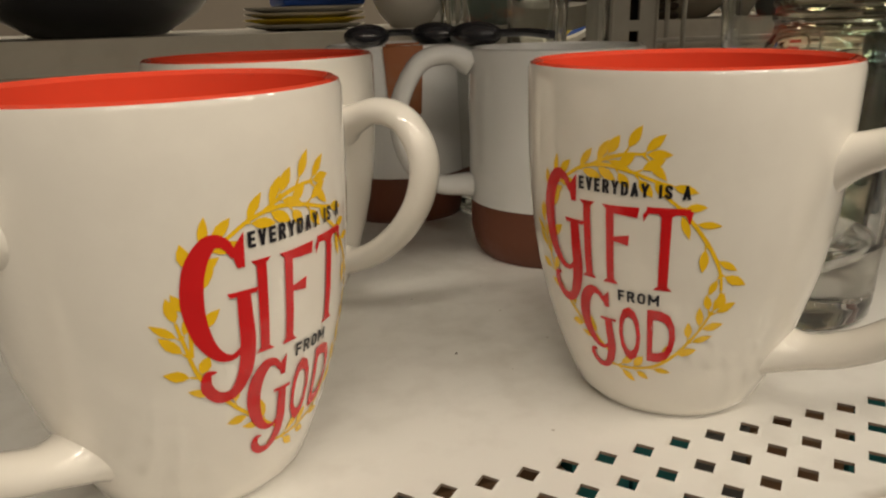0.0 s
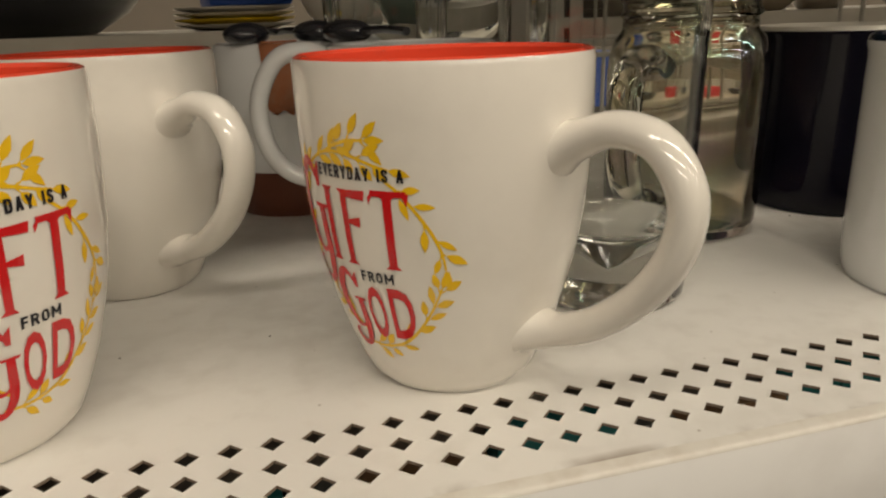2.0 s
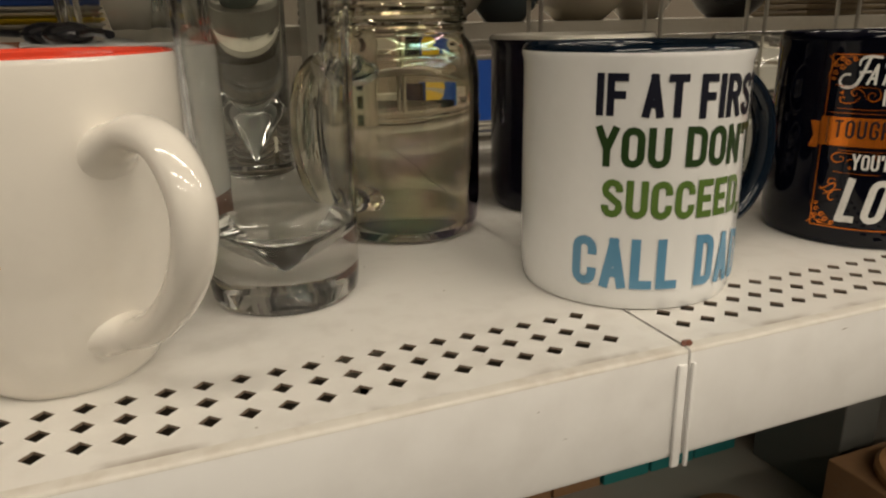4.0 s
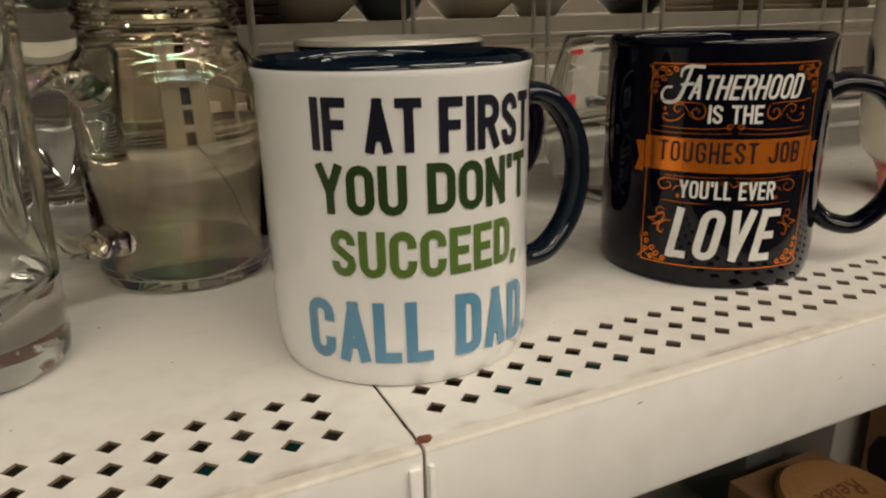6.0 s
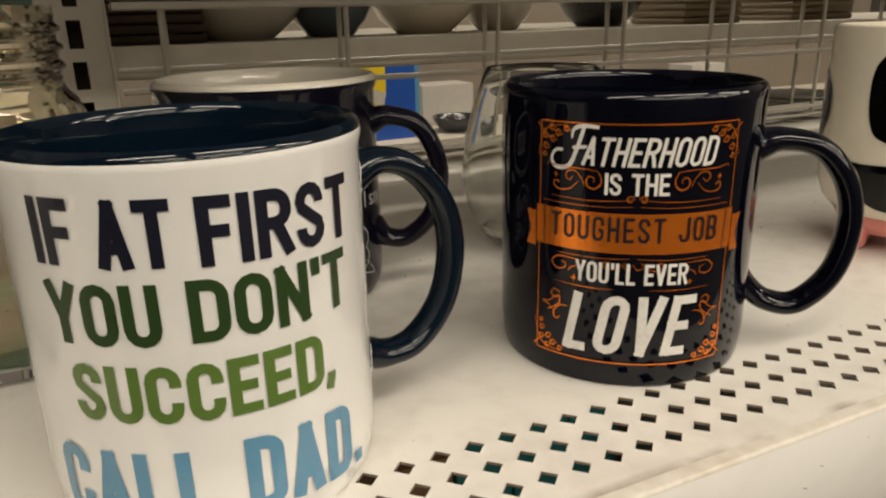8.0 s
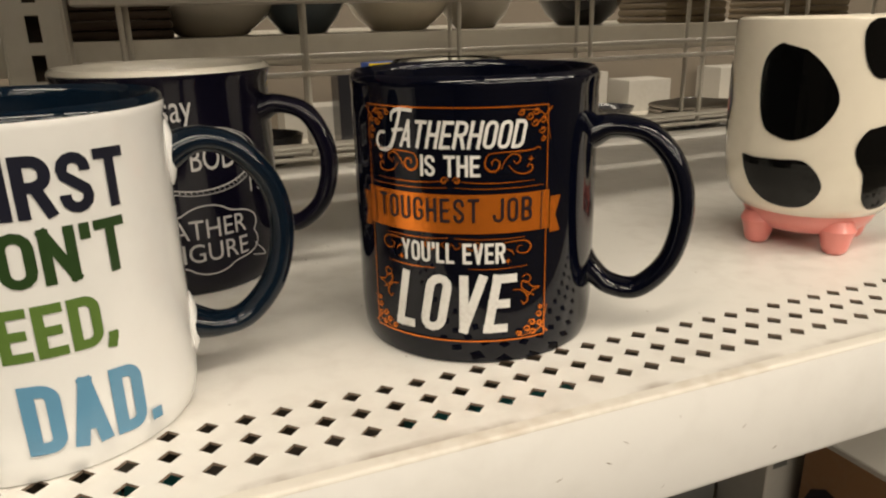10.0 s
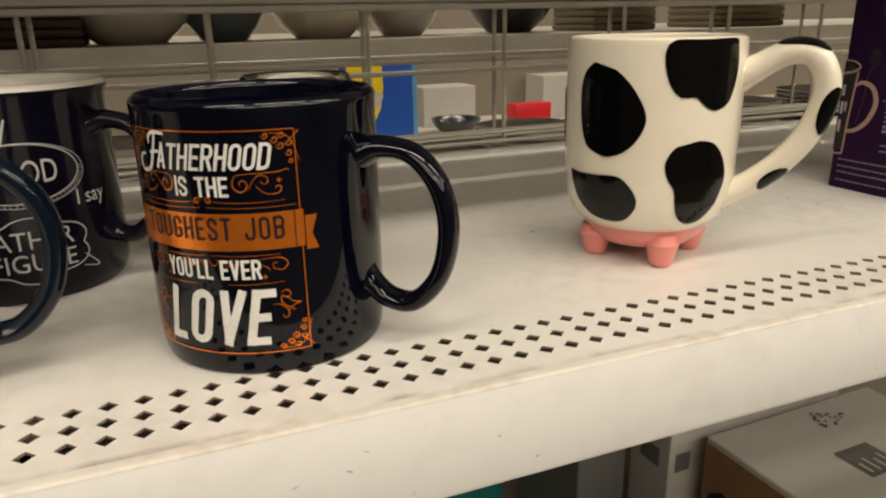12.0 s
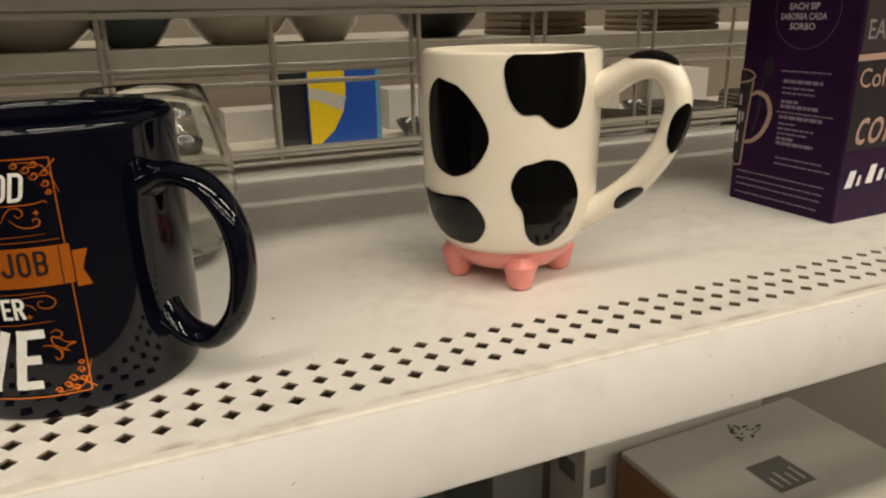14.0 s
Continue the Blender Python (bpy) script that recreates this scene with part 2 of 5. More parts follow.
def text_bm(words, width, height, x=0.0, y=0.0, bold=0.0, slant=0.0, bend=0.0, tilt=0.0):
    """Lettering as a flat mesh that fills width by height, its middle at x and its foot at y."""
    cu = bpy.data.curves.new("lettering", "FONT")
    cu.body, cu.offset, cu.shear, cu.resolution_u, cu.fill_mode = words, bold, slant, 3, "BOTH"
    ob = new("lettering", cu)
    me = bpy.data.meshes.new_from_object(ob.evaluated_get(bpy.context.evaluated_depsgraph_get()))
    bpy.data.objects.remove(ob)
    bpy.data.curves.remove(cu)
    bm = bmesh.new()
    bm.from_mesh(me)
    bpy.data.meshes.remove(me)
    x0, x1 = min(v.co.x for v in bm.verts), max(v.co.x for v in bm.verts)
    y0, y1 = min(v.co.y for v in bm.verts), max(v.co.y for v in bm.verts)
    for v in bm.verts:
        u, w = (v.co.x - x0) / (x1 - x0) - 0.5, (v.co.y - y0) / (y1 - y0)
        v.co = Vector((x + u * width, y + w * height - bend * (2 * u) ** 2 + tilt * u, 0))
    return bm


def join(target, other):
    me = bpy.data.meshes.new("joined")
    other.to_mesh(me)
    other.free()
    target.from_mesh(me)
    bpy.data.meshes.remove(me)
    return target


def corner(cx, cy, rx, ry, a0, a1, n=6):
    return [(cx + rx * math.cos(radians(a0 + (a1 - a0) * i / n)), cy + ry * math.sin(radians(a0 + (a1 - a0) * i / n))) for i in range(n + 1)]


def glyph(ch, k):
    """The middle lines of a plain narrow capital in a unit cell; k: the height of its round corners."""
    c, lo, hi = corner, k, 1 - k
    if ch == "A":
        return [[(0, 0), (0.5, 1)], [(0.5, 1), (1, 0)], [(0.2, 0.27), (0.8, 0.27)]]
    if ch in "BPR":
        out = [[(0, 0), (0, 1)], [(0, 1), (0.5, 1)] + c(0.5, 1 - k, 0.5, k, 90, 0) + c(0.5, 0.5 + k, 0.5, k, 0, -90) + [(0, 0.5)]]
        if ch == "B":
            out.append([(0.1, 0.5), (0.5, 0.5)] + c(0.5, 0.5 - k, 0.5, k, 90, 0) + c(0.5, k, 0.5, k, 0, -90) + [(0, 0)])
        if ch == "R":
            out.append([(0.55, 0.5), (1, 0)])
        return out
    if ch == "D":
        return [[(0, 0), (0, 1)], [(0, 1), (0.5, 1)] + c(0.5, hi, 0.5, k, 90, 0) + c(0.5, lo, 0.5, k, 0, -90) + [(0, 0)]]
    if ch in "CG":
        path = [(1, 0.66)] + c(0.5, hi, 0.5, k, 0, 180) + c(0.5, lo, 0.5, k, 180, 360) + [(1, 0.34 if ch == "C" else 0.45)]
        return [path] + ([[(1, 0.45), (0.55, 0.45)]] if ch == "G" else [])
    if ch == "O":
        return [[(1, 0.5)] + c(0.5, hi, 0.5, k, 0, 180) + c(0.5, lo, 0.5, k, 180, 360) + [(1, 0.52)]]
    if ch == "U":
        return [[(0, 1)] + c(0.5, lo, 0.5, k, 180, 360) + [(1, 1)]]
    if ch == "J":
        return [[(0, 0.3)] + c(0.5, lo, 0.5, k, 180, 360) + [(1, 1)]]
    if ch == "S":
        return [[(1, 0.72)] + c(0.5, hi, 0.5, k, 0, 180) + [(0.04, 0.66), (0.96, 0.34)] + c(0.5, lo, 0.5, k, 0, -180) + [(0, 0.28)]]
    bars = {"E": (0, 0.5, 1), "F": (0.5, 1), "L": (0,)}
    if ch in bars:
        return [[(0, 0), (0, 1)]] + [[(0, y), (0.85 if y == 0.5 else 1, y)] for y in bars[ch]]
    if ch == "H":
        return [[(0, 0), (0, 1)], [(1, 0), (1, 1)], [(0, 0.5), (1, 0.5)]]
    if ch == "I":
        return [[(0.5, 0), (0.5, 1)]]
    if ch == "M":
        return [[(0, 0), (0, 1)], [(1, 0), (1, 1)], [(0, 1), (0.5, 0.3)], [(0.5, 0.3), (1, 1)]]
    if ch == "N":
        return [[(0, 0), (0, 1)], [(1, 0), (1, 1)], [(0, 1), (1, 0)]]
    if ch == "T":
        return [[(0.5, 0), (0.5, 1)], [(0, 1), (1, 1)]]
    if ch == "V":
        return [[(0, 1), (0.5, 0)], [(0.5, 0), (1, 1)]]
    if ch == "Y":
        return [[(0.5, 0), (0.5, 0.45)], [(0, 1), (0.5, 0.42)], [(1, 1), (0.5, 0.42)]]
    if ch == "'":
        return [[(0.5, 0.75), (0.5, 1)]]
    if ch == ",":
        return [[(0.5, 0.0), (0.5, 0.12)], [(0.5, 0.0), (-900.0, -0.26)]]
    if ch == ".":
        return [[(0.3, 0.0), (0.7, 0.0)]]
    return []


def caps_bm(words, width, height, x=0.0, y=0.0, weight=0.17, slant=0.0, gap=0.11, bend=0.0):
    """Plain narrow capitals of one stroke width, which fill width by height: their middle at x, their foot at y."""
    s = weight * height
    narrow = {"I": 0.0, "'": 0.0, ",": 0.0, ".": 0.0}
    wide = {"M": 1.35, "L": 0.85, "E": 0.9, "F": 0.85, "S": 0.98}
    units = sum(wide.get(ch, 1.0) for ch in words if ch not in narrow and ch != " ") + 0.55 * words.count(" ")
    fixed = sum(s for ch in words if ch in narrow) + gap * height * (len(words) - 1)
    cell = (width - fixed) / units
    bm, at, lift = bmesh.new(), x - width / 2, 0.0
    for ch in words:
        w = s if ch in narrow else cell * (0.55 if ch == " " else wide.get(ch, 1.0))
        inner = max(w - s, 0.0001)
        for path in glyph(ch, min(0.30, 0.5 * inner / (height - s))):
            pts = [Vector((at + s / 2 + max(u * inner, -0.3 * s), y + s / 2 + v * (height - s), 0)) for u, v in path]
            for end, near in ((0, 1), (-1, -2)):
                if path[end][1] in (0, 1, 0.0, 1.0, 0.5) or ch in "EFL":
                    pts[end] = pts[end] + (pts[end] - pts[near]).normalized() * s * (0.5 if len(path) == 2 else 0.45)
            made = stroke([(p.x + slant * (p.y - y), p.y) for p in pts], [s, s], raw=True)
            for v in made.verts:
                v.co.z = lift
                v.co.y -= bend * (2 * (v.co.x - x) / width) ** 2
            lift += 0.000004
            join(bm, made)
        at += w + gap * height
    return bm


def stroke(points, widths, n=8, bm=None, closed=False, raw=False):
    """A flat brush stroke along a smooth line, its width going from value to value."""
    bm = bm or bmesh.new()
    path = [Vector((*p, 0)) for p in points] if raw else spline([(*p, 0) for p in points], n)
    last = len(path) - 1
    sides = []
    for i, p in enumerate(path):
        ahead = (path[min(i + 1, last)] - path[max(i - 1, 0)]).normalized()
        across = Vector((-ahead.y, ahead.x, 0))
        s = i / last * (len(widths) - 1)
        k = min(int(s), len(widths) - 2)
        w = widths[k] + (widths[k + 1] - widths[k]) * (s - k)
        sides.append((bm.verts.new(p + across * w / 2), bm.verts.new(p - across * w / 2)))
    for (a, b), (c, d) in zip(sides, sides[1:]):
        bm.faces.new((b, d, c, a))
    return bm


def quad(bm, *corners):
    return bm.faces.new([bm.verts.new((*c, 0)) for c in corners])


# ---- lamps ----
def ceiling_lamp(x, y):
    t = thing("ceiling_light", "long white fluorescent ceiling light with a bright diffuser", "ceiling light", (x, y, CEILING_Z - 0.11), group="ceiling lights of the shop")
    bm = box_bm(-0.6, 0.6, -0.09, 0.09, 0.015, 0.10, 0.004)
    part("housing", bm, HOUSING, t, smooth=False)
    for k in (-1, 1):
        bm = lathe([(0.0, -0.58), (0.013, -0.58), (0.013, 0.58), (0.0, 0.58)], 12)
        bmesh.ops.rotate(bm, verts=bm.verts, cent=(0, 0, 0), matrix=Matrix.Rotation(math.pi / 2, 3, "Y"))
        bmesh.ops.translate(bm, verts=bm.verts, vec=(0, 0.045 * k, 0.0))
        part("tube", bm, TUBE, t)
    la = bpy.data.lights.new("lamp_light", "AREA")
    la.shape, la.size, la.size_y, la.energy, la.color = "RECTANGLE", 1.16, 0.14, LAMP_WATTS, WARM
    lo = new("lamp_light", la)
    lo.parent = t
    lo.location = (0, 0, -0.016)
    return t


TUBE = bpy.data.materials.new("glowing_tube")
TUBE.use_nodes = True
TUBE.node_tree.nodes["Principled BSDF"].inputs["Emission Color"].default_value = (*WARM, 1)
TUBE.node_tree.nodes["Principled BSDF"].inputs["Emission Strength"].default_value = 5.0
# the row at y 1.6 is added to brighten the shelves behind
for ly in (-3.3, -2.0, -0.8, 1.6):
    for lx in (-0.8, 0.6, 2.1, 3.6):
        ceiling_lamp(lx, ly)

# ---- the shop round the shelves, added to close the room and coloured dark for dim reflections ----
X0, X1, Y0, Y1 = -4.0, 4.5, -4.5, 4.5
tagged(part("floor", box_bm(X0, X1, Y0, Y1, -0.1, 0.0), FLOORM, smooth=False), "worn dark beige vinyl floor added to close the shop", "floor", kind="structure")
tagged(part("ceiling", box_bm(X0, X1, Y0, Y1, CEILING_Z, CEILING_Z + 0.1), CEIL, smooth=False), "dark board ceiling added to close the shop", "ceiling", kind="structure")
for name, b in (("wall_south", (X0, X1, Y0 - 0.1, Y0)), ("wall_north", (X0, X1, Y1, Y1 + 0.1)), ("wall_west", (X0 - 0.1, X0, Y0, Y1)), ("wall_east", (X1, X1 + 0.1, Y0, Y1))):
    tagged(part(name, box_bm(*b, 0, CEILING_Z), PLASTER_PALE if name == "wall_north" else PLASTER, smooth=False), "plain dark beige wall added to close the shop", "wall", kind="structure")

# ---- the shelf that carries the mugs ----
TOP = 1.30
PITCH = 0.01062
LIP = 0.0402
DEPTH = 0.40


def perforated_shelf(x0, x1, first, count, z, label):
    """A pressed steel shelf: three rows of diamond holes near its front, a rounded front edge and a deep face."""
    t = thing("shelf_panel", label, "shelf", (0, 0, z), kind="structure")
    vs, fs, worn = [], [], []

    def face(*co):
        n = len(vs)
        vs.extend(co)
        fs.append(tuple(range(n, n + len(co))))

    thick, half = 0.0007, 0.0032
    ya = 0.013 - PITCH / 2
    yb = ya + 3 * PITCH
    xa = first - PITCH / 2
    xb = xa + count * PITCH
    for i in range(count):
        for j in range(3):
            cx, cy = first + i * PITCH, 0.013 + j * PITCH
            sq = [(cx + sx * PITCH / 2, cy + sy * PITCH / 2) for sx, sy in ((-1, -1), (1, -1), (1, 1), (-1, 1))]
            di = [(cx, cy - half), (cx + half, cy), (cx, cy + half), (cx - half, cy)]
            emb = [(cx, cy - half * 1.42), (cx + half * 1.42, cy), (cx, cy + half * 1.42), (cx - half * 1.42, cy)]
            for k in range(4):
                a, b = sq[k], sq[(k + 1) % 4]
                e, f = emb[k], emb[(k + 1) % 4]
                d, g = di[k], di[(k + 1) % 4]
                face((*a, 0), (*b, 0), (*e, 0))
                face((*b, 0), (*f, 0), (*e, 0))
                face((*e, 0), (*f, 0), (*g, 0.00015), (*d, 0.00015))
                face((*d, 0.00015), (*g, 0.00015), (*g, -thick), (*d, -thick))
                worn.append(len(fs) - 1)
                face((*b, -thick), (*a, -thick), (*d, -thick))
                face((*b, -thick), (*d, -thick), (*g, -thick))
    for u0, u1, v0, v1 in ((x0, x1, yb, DEPTH), (x0, xa, ya, yb), (xb, x1, ya, yb), (x0, x1, 0.001, ya)):
        face((u0, v0, 0), (u1, v0, 0), (u1, v1, 0), (u0, v1, 0))
        face((u0, v1, -thick), (u1, v1, -thick), (u1, v0, -thick), (u0, v0, -thick))
    me = bpy.data.meshes.new("top_sheet")
    me.from_pydata(vs, [], fs)
    me.materials.append(SHELF)
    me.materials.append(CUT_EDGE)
    # worn lists the hole walls, coloured dark so the holes look deep and shaded
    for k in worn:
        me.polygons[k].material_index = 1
    ob = new("top_sheet", me)
    ob.parent = t
    # the rolled front edge and face
    prof = [(0.001, 0.0), (-0.0024, 0.0)] + [(-0.0024 - 0.0013 * math.sin(a), -0.0013 + 0.0013 * math.cos(a)) for a in (0.4, 0.8, 1.2, 1.571)] + [(-0.0037, -LIP + 0.003), (-0.0027, -LIP + 0.0007), (-0.0007, -LIP), (0.012, -LIP)]
    inner = [(y + 0.0012, zz - 0.0012 if zz > -0.02 else zz + 0.0012) for y, zz in reversed(prof)]
    loop = prof + inner
    bm = bmesh.new()
    cols = [[bm.verts.new((x, y, zz)) for y, zz in loop] for x in (x0, x1)]
    for k in range(len(loop)):
        m = (k + 1) % len(loop)
        f = bm.faces.new((cols[0][k], cols[0][m], cols[1][m], cols[1][k]))
        f.material_index = 1 if k < 5 else 0
    for c, rev in ((cols[0], False), (cols[1], True)):
        for k in range(len(prof) - 1):
            q = [c[k], c[len(loop) - 1 - k], c[len(loop) - 2 - k], c[k + 1]]
            bm.faces.new(q if not rev else q[::-1])
    bmesh.ops.recalc_face_normals(bm, faces=bm.faces)
    part("front_face", bm, [SHELF_FACE, SHELF_EDGE], t)
    part("back_flange", box_bm(x0, x1, DEPTH - 0.0015, DEPTH, -0.03, -0.0012), SHELF, t, smooth=False)
    return t


SEAM = 0.0005
perforated_shelf(-1.22, -SEAM, -0.0187 - 110 * PITCH, 111, TOP, "cream enamelled steel shelf with rows of diamond holes along its front")
perforated_shelf(SEAM, 1.22, 0.0111, 112, TOP, "cream enamelled steel shelf with rows of diamond holes, scuffed along its front edge")
bm = box_bm(-0.00045, 0.00045, 0.012, DEPTH, -0.02, -0.0012)
join(bm, box_bm(-0.00045, 0.00045, -0.0026, 0.012, -LIP, -0.0018))
ob = part("trim", bm, CUT_EDGE, smooth=False)
ob.location.z = TOP
tagged(ob, "dark grime in the seam between two shelves", "trim", kind="structure")
# a crumb of rust sits at the corner of the seam
rnd = random.Random(9)
bm = bmesh.new()
bmesh.ops.create_icosphere(bm, subdivisions=2, radius=0.0016)
for v in bm.verts:
    v.co = Vector((v.co.x * 1.5, v.co.y * 0.8, max(v.co.z, -0.0004) * 0.8)) * rnd.uniform(0.75, 1.25)
ob = part("rust_crumb", bm, BROWNG)
ob.location = (0.0014, -0.0004, TOP + 0.0004)
tagged(ob, "small dark rusty crumb at the shelf seam", "debris")
# folded end strips on both sides of the seam
for x, w, drop in ((-0.0046, 0.0034, 0.0022), (0.0008, 0.0016, 0.0030)):
    ob = part("trim", box_bm(x, x + w, -0.0052, -0.0037, -LIP - drop, -0.0045, 0.0006, 2), SHELF_FACE)
    ob.location.z = TOP
    tagged(ob, "raised folded strip at the end of the shelf face", "trim", kind="structure")

# added panels close the back of the bay below the shelf and, unseen, above the wire panels, where they block light
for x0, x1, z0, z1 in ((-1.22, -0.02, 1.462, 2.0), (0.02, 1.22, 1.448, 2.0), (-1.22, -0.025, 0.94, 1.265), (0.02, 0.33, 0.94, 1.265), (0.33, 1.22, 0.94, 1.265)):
    tagged(part("back_panel", box_bm(x0, x1, 0.403, 0.407, z0, z1), BACKING if x0 < 0.3 else PLASTER_PALE, smooth=False), "dull back panel added to close the shelf bay", "panel", kind="structure")

# lint and scratches lie about on the shelf
rnd = random.Random(41)
bm = bmesh.new()
for k in range(46):
    x, y = rnd.uniform(-0.5, 0.62), rnd.uniform(0.045, 0.36)
    r = rnd.uniform(0.0003, 0.0009)
    bm.faces.new([bm.verts.new((x + r * rnd.uniform(0.5, 1.4) * math.cos(a * 1.2566), y + r * rnd.uniform(0.5, 1.4) * math.sin(a * 1.2566), 0)) for a in range(5)])
for x, y, r in ((0.352, 0.380, 0.007),):
    stroke([(x + r * 1.4 * math.cos(a * 0.9) + 0.001 * a, y + r * math.sin(a * 1.1)) for a in range(7)], [0.0003, 0.0003], 6, bm)
ob = part("lint", bm, GRIME_AND_SHADE, smooth=False)
ob.location.z = TOP + 0.0002
tagged(ob, "small dark specks of dirt and curled hairs lying on the cream shelf", "debris", kind="stuff")

# dark scuffs and chips mark the front face and the crease
rnd = random.Random(77)
bm = bmesh.new()
for k in range(34):
    x, z = rnd.uniform(-0.35, 0.75), rnd.uniform(-LIP + 0.005, -0.005)
    long, lean = rnd.uniform(0.0008, 0.0045), rnd.uniform(-0.6, 0.6)
    wide = rnd.uniform(0.00012, 0.0003)
    dx, dz = long * math.cos(lean), long * math.sin(lean)
    bm.faces.new([bm.verts.new(c) for c in ((x, 0, z), (x + dx / 2, 0, z + dz / 2 - wide), (x + dx, 0, z + dz), (x + dx / 2, 0, z + dz / 2 + wide))])
ob = part("scuff", bm, CUT_EDGE, smooth=False)
ob.location = (0, -0.0038, TOP)
tagged(ob, "fine brown scuffs and chips on the cream shelf face", "debris", kind="stuff")

# the next shelf above, unseen and added to shade the bay, and the one below
# darker copy of the shelf paint; the shade down there is in its colour
SHADED_SHELF = shader("shaded_shelf_paint", (0.24, 0.22, 0.19), 0.5, bump=0.3, scale=50, stain=0.3)
for z, name in ((1.66, "unseen_shelf_above"), (0.93, "shelf_below")):
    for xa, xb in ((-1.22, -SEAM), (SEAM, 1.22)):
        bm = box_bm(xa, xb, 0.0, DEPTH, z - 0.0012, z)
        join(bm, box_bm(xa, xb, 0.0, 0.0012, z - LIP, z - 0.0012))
        tagged(part(name, bm, SHELF if z > TOP else SHADED_SHELF, smooth=False), "plain cream enamelled steel shelf", "shelf", kind="structure")


# ---- uprights, rail and wire panels ----
def upright(x, y, z0, z1):
    t = thing("slotted_upright", "cream steel shelf upright with dark rectangular slots", "shelf upright", (x, y, 0), kind="structure")
    w, hw, th = 0.019, 0.0042, 0.002
    vs, fs = [], []

    def plate(a, b, c, d):
        for yy, flip in ((0.0, False), (th, True)):
            n = len(vs)
            q = [(a, yy, c), (b, yy, c), (b, yy, d), (a, yy, d)]
            vs.extend(q)
            fs.append(tuple(range(n, n + 4))[:: -1 if flip else 1])

    plate(-w, -hw, z0, z1)
    plate(hw, w, z0, z1)
    z = z0
    while z < z1:
        plate(-hw, hw, z, z + 0.0080)
        for sx in (-hw, hw):
            n = len(vs)
            vs.extend([(sx, 0, z + 0.008), (sx, th, z + 0.008), (sx, th, z + 0.0254), (sx, 0, z + 0.0254)])
            fs.append((n, n + 1, n + 2, n + 3))
        z += 0.0254
    me = bpy.data.meshes.new("slotted_face")
    me.from_pydata(vs, [], fs)
    me.materials.append(STEEL)
    ob = new("slotted_face", me)
    ob.parent = t
    for sx in (-1, 1):
        part("side_flange", box_bm(sx * w - 0.001, sx * w + 0.001, -0.0015, 0.03, z0, z1, 0.0005), STEEL, t, smooth=False)
    # added black plate gives the slots their shade as colour
    part("slot_shade_plate", box_bm(-w + 0.001, w - 0.001, 0.026, 0.028, z0, z1), GRIME_AND_SHADE, t, smooth=False)
    return t


upright(-0.003, 0.402, 0.02, 2.0)
upright(-1.22, 0.402, 0.02, 2.0)
upright(1.22, 0.402, 0.02, 2.0)


def wire_panel(x0, x1, y, z0, z1, first, step, rows, wire=0.0021):
    t = thing("wire_panel", "cream coated wire grid panel behind the shelf", "wire panel", (0, y, 0))
    x = first
    while x < x1:
        if x > x0:
            bm = lathe([(0, z0), (wire, z0), (wire, z1), (0, z1)], 8)
            bmesh.ops.translate(bm, verts=bm.verts, vec=(x, 0, 0))
            part("upright_wire", bm, STEEL, t)
        x += step
    for z in rows:
        bm = lathe([(0, x0), (wire, x0), (wire, x1), (0, x1)], 8)
        bmesh.ops.rotate(bm, verts=bm.verts, cent=(0, 0, 0), matrix=Matrix.Rotation(math.pi / 2, 3, "Y"))
        bmesh.ops.translate(bm, verts=bm.verts, vec=(0, -2 * wire, z))
        part("cross_wire", bm, STEEL, t)
    return t


wire_panel(0.02, 1.20, 0.417, 1.300, 1.424, 0.050, 0.130, (1.3035, 1.3125, 1.370))
wire_panel(0.02, 1.20, 0.447, 1.300, 1.424, 0.054, 0.130, (1.3035, 1.3090, 1.382))
bm = box_bm(0.02, 1.20, 0.408, 0.452, 1.4225, 1.4275, 0.001)
join(bm, box_bm(0.02, 1.20, 0.410, 0.450, 1.4285, 1.446, 0.001))
tagged(part("cross_rail", bm, STEEL, smooth=False), "cream steel cross rail above the wire panels", "rail", kind="structure")

# ---- mugs ----
def mug_handle(parent, pts, width, height, material, ends=1.5, name="handle"):
    return part(name, tube(spline([(x * CM, 0, z * CM) for x, z in pts], 8), width * CM, height * CM, 20, ends=ends), material, parent)


def straight_mug(name, label, at, rz, radius, tall, outer, inner, handle_material, handle_pts, foot=0.9, top=1.0, group="", hw=1.35, hh=0.95):
    """A straight-sided mug with a rounded foot, a lip and a handle towards its own +x."""
    t = thing(name, label, "mug", at, rz, group)
    r, h, w = radius, tall, 0.0034
    prof = [(0, 0.0012), (r * foot - 0.004, 0.0012), (r * foot - 0.003, 0), (r * foot, 0.0006), (r * (0.5 + foot / 2), 0.003), (r * 0.99, 0.007), (r, 0.013), (r, h * 0.93), (r * top, h - 0.004), (r * top, h - 0.0022)]
    n = len(prof)
    prof += [(r * top - 0.0006, h - 0.0008), (r * top - w / 2, h), (r * top - w + 0.0006, h - 0.0008), (r * top - w, h - 0.0025), (r - w, h * 0.9), (r - w, 0.014), (r - w - 0.006, 0.0065), (0, 0.006)]
    part("body", lathe(prof, 96, inner_from=n - 1), [outer, inner], t)
    mug_handle(t, handle_pts, hw, hh, handle_material)
    return t


def printed(parent, name, bm, radius, angle, material, label="", lift=0.00025, step=0.0025):
    return part(name, wrap(bm, radius, angle, lift, step), material, parent, label, smooth=False)


